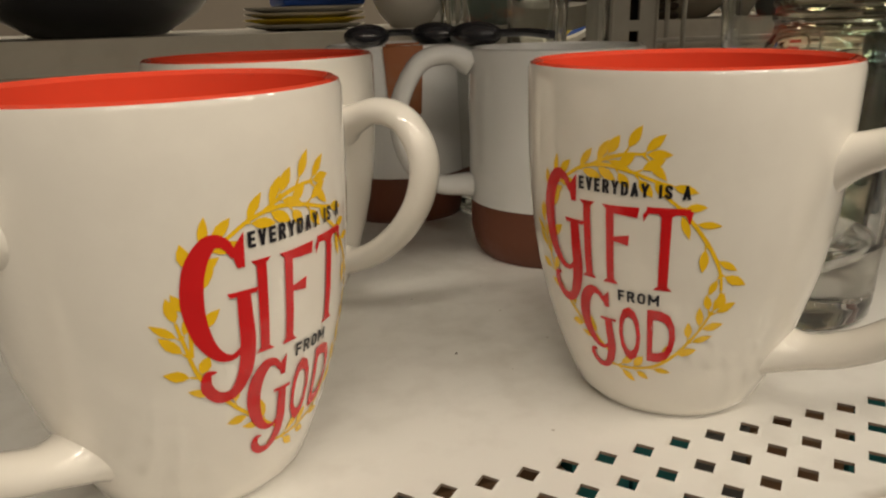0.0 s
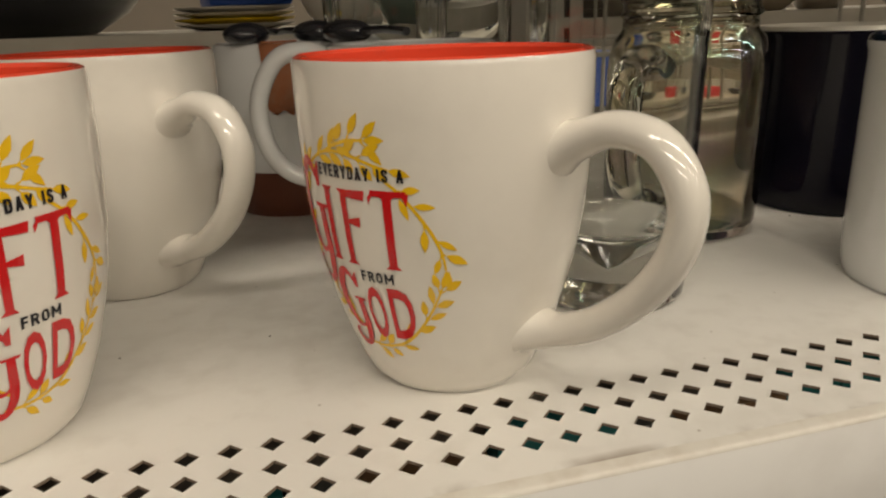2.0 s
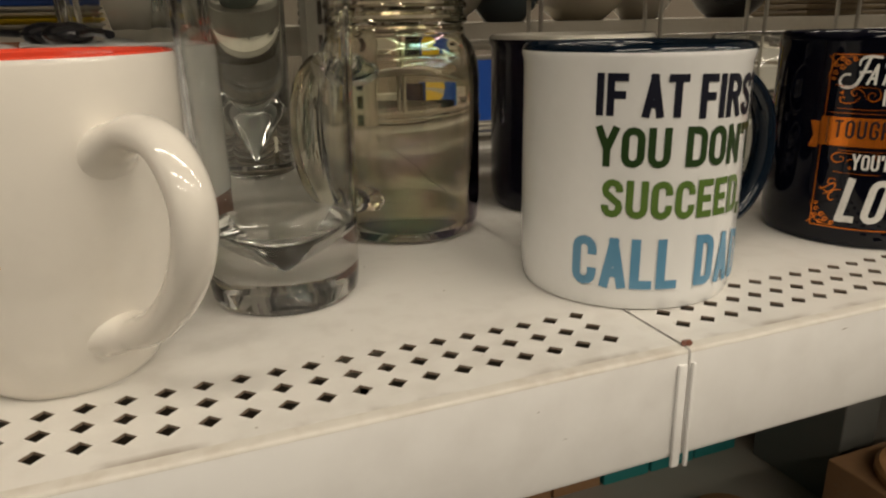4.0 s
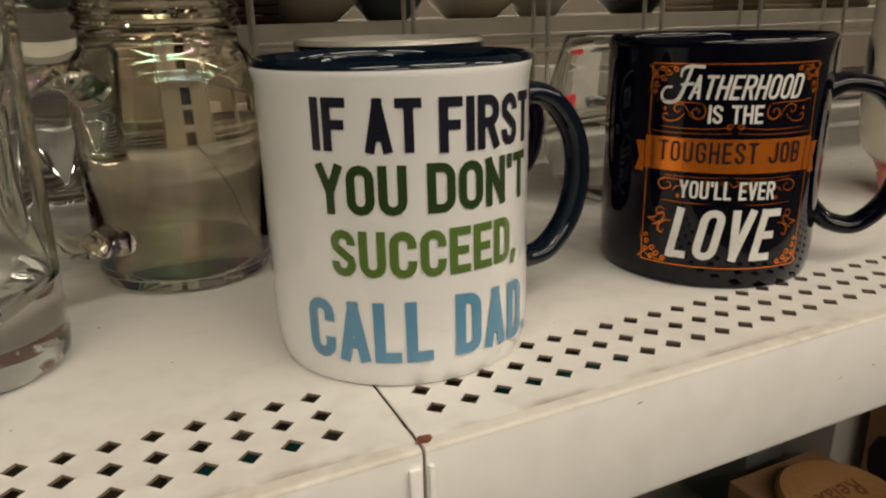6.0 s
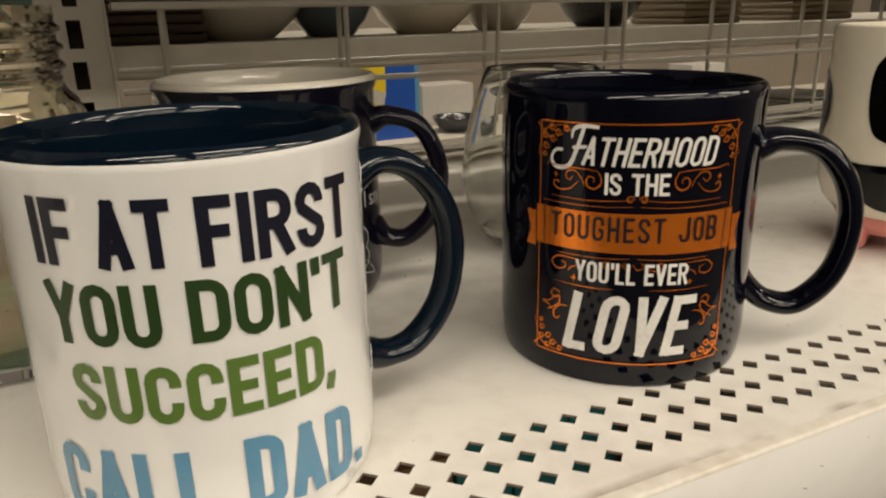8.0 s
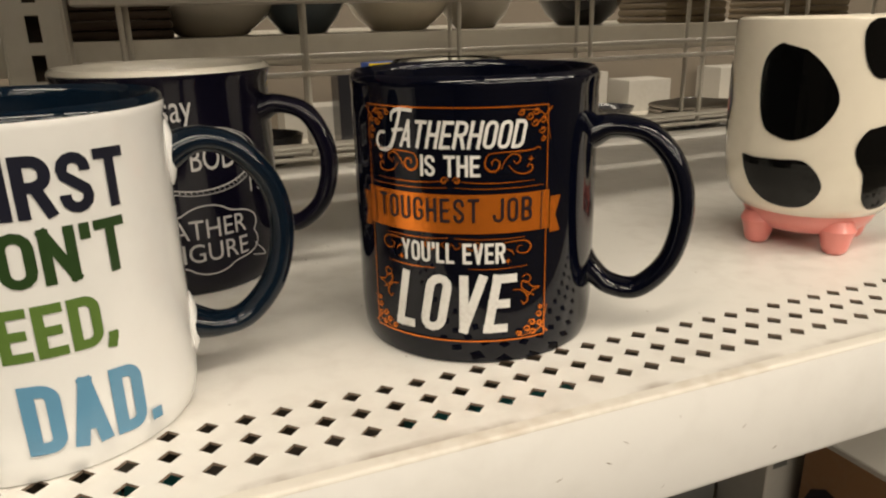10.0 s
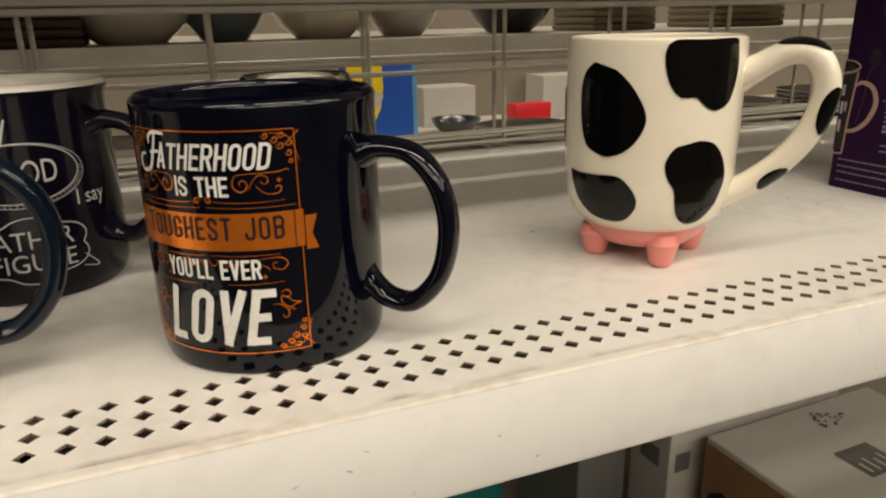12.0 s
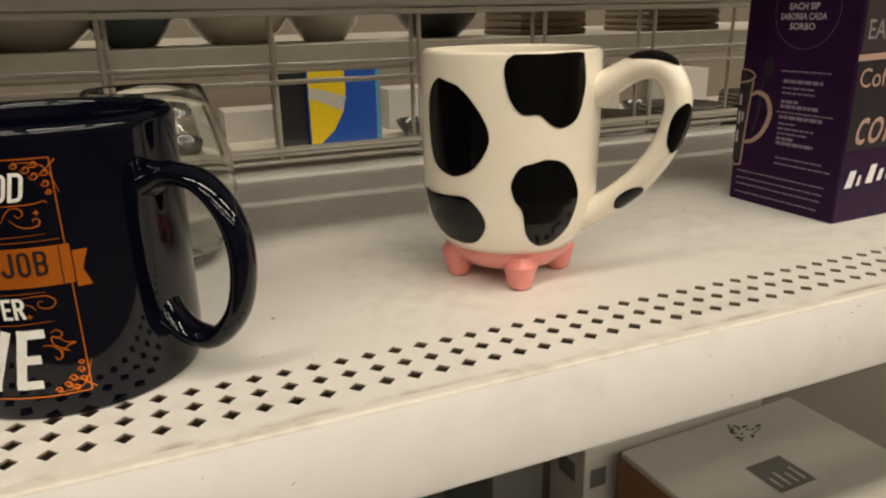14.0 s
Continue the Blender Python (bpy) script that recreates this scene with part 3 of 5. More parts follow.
# the white mug with bold lines of lettering
DAD_R = 0.0420
dad = straight_mug("lettered_mug", "white straight mug with bold lettering, dark teal inside and handle", (0.0227, 0.0651, TOP), 3.0, DAD_R, 0.0928, WHITE, TEAL_DARK, TEAL_DARK,
                   [(4.0, 7.35), (5.0, 7.75), (6.1, 7.4), (7.05, 6.2), (7.32, 4.7), (6.95, 3.1), (6.0, 2.0), (5.0, 1.8), (4.0, 2.1)], foot=0.955, top=1.018, hw=1.15, hh=0.76)
for z in (7.45, 2.05):
    bm = bmesh.new()
    bmesh.ops.create_uvsphere(bm, u_segments=20, v_segments=12, radius=0.0085)
    bmesh.ops.scale(bm, verts=bm.verts, vec=(0.35, 1.0, 1.25))
    bmesh.ops.translate(bm, verts=bm.verts, vec=(0.0412, 0, z * CM))
    part("handle_root", bm, WHITE, dad, "white glazed root of the handle")


def line_on(mug, words, a0, a1, z0, z1, radius, material, turn, bold=None, slant=0.0, weight=0.18, gap=0.075, lift=0.0003, fall=0.0):
    """One line of lettering from angle a0 to a1 and height z0 to z1 (cm)."""
    mid, arc = (a0 + a1) / 2 - turn, radians(a1 - a0) * radius
    if bold is None:
        bm = caps_bm(words, arc, (z1 - z0) * CM, 0, z0 * CM, weight, slant, gap)
    else:
        bm = text_bm(words, arc, (z1 - z0) * CM, 0, z0 * CM, bold, slant)
    for v in bm.verts:
        v.co.y -= fall * CM * (v.co.x / arc + 0.5)
    return printed(mug, "lettering", bm, radius, mid, material, "lettering '%s'" % words, lift)


for words, a0, a1, z0, z1, ink_of, weight, fall in (
        ("IF", 217.2, 231.4, 7.02, 8.42, NAVY_INK, 0.18, 0.01), ("AT", 238.0, 258.4, 6.98, 8.39, NAVY_INK, 0.18, 0.02), ("FIRST", 264.6, 316.4, 6.90, 8.36, NAVY_INK, 0.18, 0.13),
        ("YOU", 218.0, 252.2, 5.30, 6.68, DGREEN_INK, 0.18, 0.03), ("DON'T", 259.6, 312.5, 5.28, 6.66, DGREEN_INK, 0.18, 0.13),
        ("SUCCEED,", 222.0, 303.5, 3.52, 4.88, GREEN_INK, 0.18, 0.13),
        ("CALL", 208.6, 260.2, 0.90, 2.76, BLUE_INK, 0.175, 0.0), ("DAD.", 269.6, 316.0, 0.92, 2.82, BLUE_INK, 0.175, 0.28)):
    line_on(dad, words, a0, a1, z0, z1, DAD_R, ink_of, 3.0, weight=weight, fall=fall)

rnd = random.Random(31)
bm = bmesh.new()
for a, z, r in ((262, 8.92, 0.0009), (268, 8.86, 0.0006), (243, 8.90, 0.0007), (285, 8.95, 0.0005), (231, 8.93, 0.0005), (276, 8.80, 0.0004)):
    pts = [(radians(a - 260) * DAD_R + r * rnd.uniform(0.6, 1.3) * math.cos(q * 1.047), z * CM + r * 0.6 * rnd.uniform(0.6, 1.2) * math.sin(q * 1.047), 0) for q in range(6)]
    bm.faces.new([bm.verts.new(p) for p in pts])
printed(dad, "glaze_chip", bm, DAD_R + 0.00015, 260 - 3.0, GRIME_AND_SHADE, "tiny dark chips in the glaze under the rim")

# the navy mug with the framed copper print
FAT_R, FAT_T = 0.0430, -40.0
fat = straight_mug("printed_mug", "glossy navy straight mug with white lettering in a copper frame", (0.1678, 0.0758, TOP), FAT_T, FAT_R, 0.0938, NAVY, NAVY, NAVY,
                   [(4.1, 7.2), (4.9, 7.45), (6.1, 7.2), (7.0, 6.1), (7.3, 4.6), (6.95, 2.9), (6.0, 1.8), (5.0, 1.8), (4.3, 2.3), (3.85, 2.75)], foot=0.96, top=1.005, hw=1.2, hh=0.74)


def fat_line(words, a0, a1, z0, z1, material=None, slant=0.0, weight=0.14, gap=0.07, lift=0.0003):
    return line_on(fat, words, a0, a1, z0, z1, FAT_R, material or WHITE_INK, FAT_T, None, slant, weight, gap, lift)


def ax(angle):
    """Distance along the print from the frame's middle."""
    return radians(angle - 235.4) * FAT_R


def fat_art(name, bm, material=None, label="", lift=0.0002):
    return printed(fat, name, bm, FAT_R, 235.4 - FAT_T, material or COPPER, label, lift)


for pts, widths in (((( 208.6, 8.02), (209.4, 8.28), (213.0, 8.40), (219.5, 8.38)), (0.0006, 0.0012, 0.0011)),
                    (((213.6, 8.36), (211.5, 7.85), (208.6, 7.30), (205.6, 7.13), (201.4, 7.14), (199.6, 7.36), (201.4, 7.62), (204.8, 7.66)), (0.0011, 0.0013, 0.0013, 0.0009, 0.0009)),
                    (((209.0, 7.74), (215.0, 7.80)), (0.0010, 0.0010))):
    fat_art("lettering", stroke([(ax(a), z * CM) for a, z in pts], widths), WHITE_INK, "curled white capital letter")
fat_line("ATHERHOOD", 212.9, 265.2, 7.25, 8.10, slant=0.2, weight=0.125)
fat_line("IS THE", 222.6, 247.6, 6.40, 7.06, weight=0.15)
fat_line("YOU'LL EVER", 212.2, 258.0, 3.60, 4.28, weight=0.145)
fat_line("LOVE", 207.3, 258.8, 1.22, 3.22, slant=0.18, weight=0.145, gap=0.10)
# frame lines
hx, z0, z1 = ax(276.8), 0.0092, 0.0848
bm = bmesh.new()
for a, b in (((-hx, z0), (hx, z0)), ((-hx, z1), (hx, z1)), ((-hx, z0), (-hx, z1)), ((hx, z0), (hx, z1))):
    stroke([a, ((a[0] + b[0]) / 2, (a[1] + b[1]) / 2), b], [0.0004, 0.0004], 12, bm)
fat_art("frame_line", bm, label="thin copper frame")
# the ribbon with folded ends
bm = bmesh.new()
quad(bm, (ax(192.4), 0.0459), (ax(278.2), 0.0459), (ax(278.2), 0.0584), (ax(192.4), 0.0584))
for s in (-1, 1):
    e = ax(278.2) if s > 0 else ax(192.4)
    f = bm.faces.new([bm.verts.new((e + s * dx, y, 0)) for dx, y in ((0.0004, 0.0443), (0.0047, 0.0443), (0.0026, 0.0498), (0.0047, 0.0560), (0.0004, 0.0560))][:: s])
fat_art("ribbon", bm, label="shiny copper ribbon with notched ends", lift=0.00018)
for s in (-1, 1):
    bm = stroke([(s * 0.0290, 0.0462), (s * 0.0290, 0.0520), (s * 0.0292, 0.0581)], [0.0003, 0.0003], 3)
    fat_art("ribbon_fold", bm, BLACK_INK, "thin dark fold near the ribbon's end", lift=0.0004)
fat_line("TOUGHEST JOB", 200.4, 269.4, 4.96, 5.72, BLACK_INK, weight=0.11, gap=0.16, lift=0.0005)


def curl(cx, cy, size, turns, s=1, up=1, phase=0.0, w=0.00045):
    """A scroll that winds inwards."""
    pts = []
    for i in range(int(8 * turns) + 1):
        a = phase + i / 8 * 2 * math.pi
        r = size * (1 - 0.8 * i / (8 * turns))
        pts.append((cx + s * r * math.cos(a), cy + up * r * math.sin(a)))
    return stroke(pts, [w * 0.7, w * 1.5, w], 3)


def star(bm, x, y, long, thin):
    """A four-pointed star of two crossed lozenges."""
    for p, q in ((long, thin), (thin, long)):
        quad(bm, (x - p, y), (x, y - q), (x + p, y), (x, y + q))


MM = 0.001
bm = bmesh.new()
for s in (-1, 1):
    def vine(*pts, w=(0.0003, 0.0007, 0.0003)):
        join(bm, stroke([(s * x * 1.07 * MM, z * MM) for x, z in pts], [0.62 * k for k in w]))

    # the scrolls on both sides of the small words
    vine((11.0, 70.9), (14.5, 71.3), (19.0, 71.4), (23.2, 71.5), (26.0, 72.2), (26.6, 71.4))
    vine((11.0, 70.9), (10.0, 69.0), (10.1, 67.0), (11.6, 65.6), (13.4, 66.0), (14.2, 67.8), (13.2, 69.2), (11.9, 68.6), (12.1, 67.5), w=(0.0004, 0.0010, 0.0007, 0.0004))
    vine((14.6, 66.2), (15.6, 68.6), (17.6, 70.6), (19.8, 70.2), (20.2, 68.6), (19.0, 67.7), (18.2, 68.8))
    vine((16.6, 67.4), (18.6, 65.2), (21.2, 64.4), (23.6, 65.0), (24.0, 66.7), (22.7, 67.0), (22.5, 66.2), w=(0.0003, 0.0008, 0.0005))
    star(bm, s * 25.2 * MM, 68.8 * MM, 0.0012, 0.00035)
    # thin rules with small curls above and below the ribbon
    vine((1.5, 62.8), (6.0, 62.2), (14.0, 61.9), (25.0, 62.2), w=(0.0002, 0.0005, 0.0002))
    vine((1.0, 60.6), (9.0, 60.2), (20.0, 60.2), (28.0, 60.3), w=(0.0003, 0.0004, 0.0003))
    join(bm, curl(s * 1.9 * MM, 0.0627, 0.0013, 1.2, -s, 1, w=0.0004))
    vine((1.0, 44.4), (9.0, 44.0), (22.0, 44.2), w=(0.0003, 0.0004, 0.0003))
    vine((2.0, 43.2), (4.5, 41.2), (6.8, 40.6), (8.4, 41.8), (7.6, 43.2), (6.4, 42.4))
    vine((0.0, 42.6), (1.4, 40.8), (3.2, 42.2), w=(0.0003, 0.0006, 0.0003))
    vine((14.8, 42.6), (18.6, 43.0), (22.2, 42.8), (24.0, 40.8), (22.4, 38.8), (19.8, 39.4), (19.6, 41.0), (21.0, 41.4), w=(0.0003, 0.0008, 0.0006, 0.0003))
    vine((15.5, 40.8), (17.6, 40.0), (18.6, 38.6))
    star(bm, s * 17.9 * MM, 36.6 * MM, 0.0012, 0.0004)
    vine((5.0, 34.3), (12.0, 34.1), (22.8, 34.5), w=(0.0002, 0.0005, 0.0002))
    # flourishes beside the largest word
    vine((21.0, 30.6), (22.8, 31.4), (24.0, 30.0), (23.0, 28.6), (21.3, 29.4), (21.2, 27.0), (23.4, 25.0), (25.2, 23.8), w=(0.0004, 0.0008, 0.0005))
    vine((18.4, 26.6), (20.6, 26.4), (22.6, 24.6), (23.0, 22.4), (21.8, 21.4), (21.0, 22.6), w=(0.0004, 0.0009, 0.0004))
    vine((22.6, 29.2), (24.6, 27.0), (27.0, 26.4), (24.8, 25.6), (22.8, 23.6), w=(0.0004, 0.0008, 0.0004))
    # leafy corner ornaments
    for zc, up in ((84.8, -1), (9.2, 1)):
        for dx, dz, rr in ((9.2, 1.7, 1.1), (6.4, 3.0, 1.3), (4.2, 1.6, 1.2), (4.6, 5.0, 1.3), (1.8, 4.2, 1.2), (2.0, 7.4, 1.2), (1.6, 10.0, 0.9)):
            join(bm, curl(s * (hx - dx * MM), (zc + up * dz) * MM, rr * MM, 1.2, -s, up, w=0.0004))
        vine((hx / MM - 10.5, zc + up * 0.9), (hx / MM - 6.0, zc + up * 1.4), (hx / MM - 3.0, zc + up * 3.6), (hx / MM - 0.9, zc + up * 10.6), w=(0.0003, 0.0006, 0.0003))
        vine((hx / MM - 0.6, zc + up * 0.6), (hx / MM - 3.0, zc + up * 3.0), (hx / MM - 5.6, zc + up * 5.4), w=(0.0007, 0.0006, 0.0002))
fat_art("scrollwork", bm, label="fine copper scrolls and corner ornaments")

# the navy mug behind, with line drawings of speech bubbles
FIG_IN = shader("dull_cream_glaze", (0.56, 0.53, 0.46), 0.12, coat=0.3)
FIG_R, FIG_T = 0.0440, -26.0
fig = straight_mug("speech_bubble_mug", "dark navy mug with a cream inside and white outlined speech bubbles", (0.0686, 0.1850, TOP), FIG_T, FIG_R, 0.0935, NAVY_PLAIN, FIG_IN, NAVY_PLAIN,
                   [(4.2, 7.4), (5.0, 7.6), (6.2, 7.2), (6.95, 5.9), (7.05, 4.6), (6.6, 3.2), (5.6, 2.3), (4.7, 2.3), (4.1, 2.8)], foot=0.93, top=1.03, hw=1.15, hh=0.78)
line_on(fig, "you say", 241, 280, 7.0, 8.1, FIG_R, GREY_INK, FIG_T, 0.0)
line_on(fig, "BOD", 276, 300.5, 5.35, 6.35, FIG_R, GREY_INK, FIG_T, 0.0)
line_on(fig, "I say", 309, 328, 3.9, 4.8, FIG_R, GREY_INK, FIG_T, 0.0)
line_on(fig, "FATHER", 257, 303, 2.55, 3.35, FIG_R, GREY_INK, FIG_T, 0.0)
line_on(fig, "FIGURE", 260, 303, 1.55, 2.35, FIG_R, GREY_INK, FIG_T, 0.0)


def ring(cx, cy, rx, ry, w, n=40, wob=0.0, lobes=8):
    pts = []
    for i in range(n + 1):
        a = 2 * math.pi * i / n
        k = 1 + wob * abs(math.sin(a * lobes / 2))
        pts.append((cx + rx * k * math.cos(a), cy + ry * k * math.sin(a)))
    return stroke(pts, [w, w], 2)


def fx(angle):
    return radians(angle - 280) * FIG_R


bm = ring(fx(280), 0.0580, 0.0250, 0.0125, 0.0005)
join(bm, ring(fx(281.5), 0.0572, 0.0264, 0.0136, 0.0003))
join(bm, ring(fx(281), 0.0245, 0.0210, 0.0125, 0.0006, wob=0.18, lobes=6))
for k in range(26):
    a = -2.2 + k * 0.09
    c, s = math.cos(a), math.sin(a)
    join(bm, stroke([(fx(280) + 0.0250 * c, 0.0580 + 0.0125 * s), (fx(281) + 0.0262 * c, 0.0573 + 0.0134 * s)], [0.00025, 0.00025], 2))
join(bm, stroke([(fx(308), 0.0190), (fx(316), 0.0120), (fx(306), 0.0135)], [0.0004, 0.0006, 0.0004]))
printed(fig, "bubble_outline", bm, FIG_R, 280 - FIG_T, GREY_INK, "thin white outlines of two speech bubbles")

# ---- the mugs with the wreath ----
GIFT_H = 0.0953
GIFT_PROFILE = ((0.0, 2.34), (0.35, 2.68), (1.0, 2.95), (2.0, 3.33), (3.0, 3.62), (4.0, 3.86), (5.0, 4.02), (6.0, 4.13), (7.0, 4.19), (8.0, 4.22), (9.53, 4.25))


def gift_radius(z):
    zc = max(z / CM, 0)
    for (a, ra), (b, rb) in zip(GIFT_PROFILE, GIFT_PROFILE[1:]):
        if zc <= b:
            return (ra + (rb - ra) * (zc - a) / (b - a)) * CM
    return GIFT_PROFILE[-1][1] * CM


def leaf(bm, x, y, angle, long, wide):
    c, s = math.cos(angle), math.sin(angle)
    pts = [(0, 0), (0.25, 0.75), (0.5, 1.0), (0.75, 0.7), (1.0, 0), (0.75, -0.6), (0.5, -0.95), (0.25, -0.75)]
    bm.faces.new([bm.verts.new((x + c * u * long - s * v * wide / 2, y + s * u * long + c * v * wide / 2, 0)) for u, v in reversed(pts)])


def serif_bar(bm, x, y0, y1, w, serif=0.0011):
    """An upright stem with flared feet."""
    quad(bm, (x - w / 2, y0), (x + w / 2, y0), (x + w / 2, y1), (x - w / 2, y1))
    for y, d in ((y0, 1), (y1, -1)):
        q = [(x - w / 2 - serif, y), (x + w / 2 + serif, y), (x + w / 2, y + d * 0.0011), (x - w / 2, y + d * 0.0011)]
        quad(bm, *(q if d > 0 else q[::-1]))


def letter_g(x, top, foot, wide, fat=0.0034):
    """A tall G whose stem runs down into a curled tail."""
    h = top - foot

    def at(*uv):
        return [(x + u * wide, foot + v * h) for u, v in uv]

    bm = stroke(at((0.27, 0.87), (0.13, 0.955), (-0.10, 0.965), (-0.33, 0.84), (-0.42, 0.64), (-0.34, 0.44), (-0.14, 0.31), (0.10, 0.27), (0.30, 0.32)),
                [fat * 0.35, fat * 0.6, fat * 0.95, fat * 1.2, fat * 1.25, fat * 1.05, fat * 0.7, fat * 0.4, fat * 0.3])
    quad(bm, *at((0.22, 0.90), (0.30, 0.80), (0.42, 0.80), (0.44, 1.0)))
    join(bm, stroke(at((0.36, 0.655), (0.37, 0.50), (0.38, 0.32), (0.30, 0.15), (0.10, 0.03), (-0.18, 0.02), (-0.36, 0.10), (-0.33, 0.19), (-0.18, 0.20)),
                    [fat * 0.8, fat * 0.9, fat, fat * 0.95, fat * 0.7, fat * 0.8, fat * 0.75, fat * 0.5, fat * 0.12]))
    quad(bm, *at((0.10, 0.665), (0.14, 0.635), (0.58, 0.635), (0.62, 0.665)))
    return bm


def wreath(seed):
    """A wreath of five leafy stems with gaps between them."""
    rnd = random.Random(seed)
    bm = bmesh.new()
    stems = (((-16, 69), (-11, 72), (-5, 73.2), (1, 72.2), (6, 70.6), (10.5, 69.4)),
             ((-9, 72.6), (-4, 75.0), (0.5, 76.2), (4.5, 76.4)),
             ((9, 67), (13, 63.5), (17, 58.5), (20.5, 53), (22.6, 48), (23.4, 43.5)),
             ((-8, 17.6), (0, 17.4), (8, 19.4), (14, 24), (19, 31), (22.2, 38)),
             ((-5, 21), (-12, 27), (-18, 33), (-23.5, 41), (-25.5, 49), (-26.5, 54)),
             ((-24.5, 46), (-24.0, 53), (-23.6, 60), (-21, 66), (-18.5, 69)))
    for pts in stems:
        line = [Vector(p) * 0.001 for p in (tuple(v)[:2] for v in spline([(x, z, 0) for x, z in pts], 5))]
        join(bm, stroke([tuple(p) for p in line], [0.0008, 0.0010, 0.0006], 1))
        run, side = 0.0, 1
        for k in range(1, len(line) - 1):
            run += (line[k] - line[k - 1]).length
            if run < 0.0040:
                continue
            run, side = 0.0, -side
            d = line[k + 1] - line[k - 1]
            for way in (side, -side) if rnd.random() < 0.55 else (side,):
                turn = math.atan2(d.y, d.x) + way * radians(38 + rnd.uniform(-12, 14))
                reach = rnd.uniform(0.0006, 0.0020)
                bx, by = line[k].x + reach * math.cos(turn), line[k].y + reach * math.sin(turn)
                join(bm, stroke([tuple(line[k]), (bx, by)], [0.0006, 0.0004], 2))
                leaf(bm, bx, by, turn, rnd.uniform(0.0044, 0.0062), rnd.uniform(0.0019, 0.0027))
        d = line[-1] - line[-2]
        leaf(bm, line[-1].x, line[-1].y, math.atan2(d.y, d.x), 0.0056, 0.0024)
    return bm


def gift_mug(at, text_angle, handle_angle, printed_side=True):
    t = thing("wreath_mug", "cream flared mug with coral inside, yellow wreath and red lettering" if printed_side else "cream flared mug with coral inside, its plain side showing", "mug", at, handle_angle, "cream mugs with coral inside")
    w = 0.0036
    prof = [(0, 0.0012), (0.0208, 0.0012), (0.0218, 0.0)] + [(r * CM, z * CM) for z, r in GIFT_PROFILE[:-1]] + [(0.0423, GIFT_H - 0.0022), (0.0418, GIFT_H - 0.0006)]
    n = len(prof)
    prof += [(0.0407, GIFT_H), (0.0390, GIFT_H - 0.0012)] + [((r - 0.36) * CM, z * CM) for z, r in reversed(GIFT_PROFILE[2:-1])] + [(0.022, 0.006), (0, 0.0055)]
    part("body", lathe(prof, 96, inner_from=n - 1), [CREAM, CORAL], t)
    mug_handle(t, [(3.65, 7.0), (4.4, 7.35), (5.55, 7.72), (6.7, 7.42), (7.4, 6.3), (7.25, 5.0), (6.5, 3.75), (5.4, 2.75), (4.4, 2.2), (3.6, 1.98), (2.95, 1.95)], 1.2, 0.92, CREAM, ends=1.8)
    if printed_side:
        mid = text_angle - handle_angle

        def ink(name, bm, material, label="", lift=0.0003):
            printed(t, name, bm, gift_radius, mid, material, label, lift)

        ink("wreath", wreath(3), YELLOW_INK, "yellow wreath of small leaves", 0.0002)
        ink("lettering", letter_g(-0.0180, 0.0700, 0.0345, 0.0122, 0.0034), RED_INK, "large red letter")
        bm = bmesh.new()
        serif_bar(bm, -0.0096, 0.0432, 0.0637, 0.0021)
        ink("lettering", bm, RED_INK, "tall red letter")
        bm = bmesh.new()
        serif_bar(bm, -0.0034, 0.0430, 0.0636, 0.0020)
        quad(bm, (-0.0024, 0.0616), (0.0032, 0.0612), (0.0036, 0.0638), (-0.0024, 0.0636))
        quad(bm, (-0.0024, 0.0545), (0.0012, 0.0538), (0.0014, 0.0566), (-0.0024, 0.0557))
        ink("lettering", bm, RED_INK, "tall red letter")
        bm = bmesh.new()
        serif_bar(bm, 0.0096, 0.0430, 0.0630, 0.0023)
        quad(bm, (0.0052, 0.0626), (0.0146, 0.0626), (0.0146, 0.0642), (0.0052, 0.0642))
        quad(bm, (0.0046, 0.0605), (0.0058, 0.0628), (0.0056, 0.0640), (0.0044, 0.0622))
        quad(bm, (0.0146, 0.0603), (0.0152, 0.0636), (0.0142, 0.0636), (0.0136, 0.0626))
        ink("lettering", bm, RED_INK, "tall red letter")
        ink("lettering", letter_g(-0.0084, 0.0405, 0.0160, 0.0098, 0.0027), RED_INK, "red letter with a curled tail")
        ink("lettering", text_bm("O", 0.0062, 0.0166, 0.0013, 0.0204, 0.02), RED_INK, "red letter")
        ink("lettering", text_bm("D", 0.0076, 0.0160, 0.0100, 0.0212, 0.02), RED_INK, "red letter")
        ink("lettering", caps_bm("EVERYDAY IS A", 0.0262, 0.0033, 0.0012, 0.0664, 0.2, gap=0.18), BLACK_INK, "small black lettering")
        ink("lettering", caps_bm("FROM", 0.0105, 0.0031, 0.0038, 0.0385, 0.2, gap=0.22), BLACK_INK, "small black lettering")
    return t


gift_mug((-0.1832, 0.0673, TOP), 219.5, -58.0)
gift_mug((-0.3185, 0.0690, TOP), 311.5, 224.0)
gift_mug((-0.2900, 0.1810, TOP), 130.0, -50.0, False)

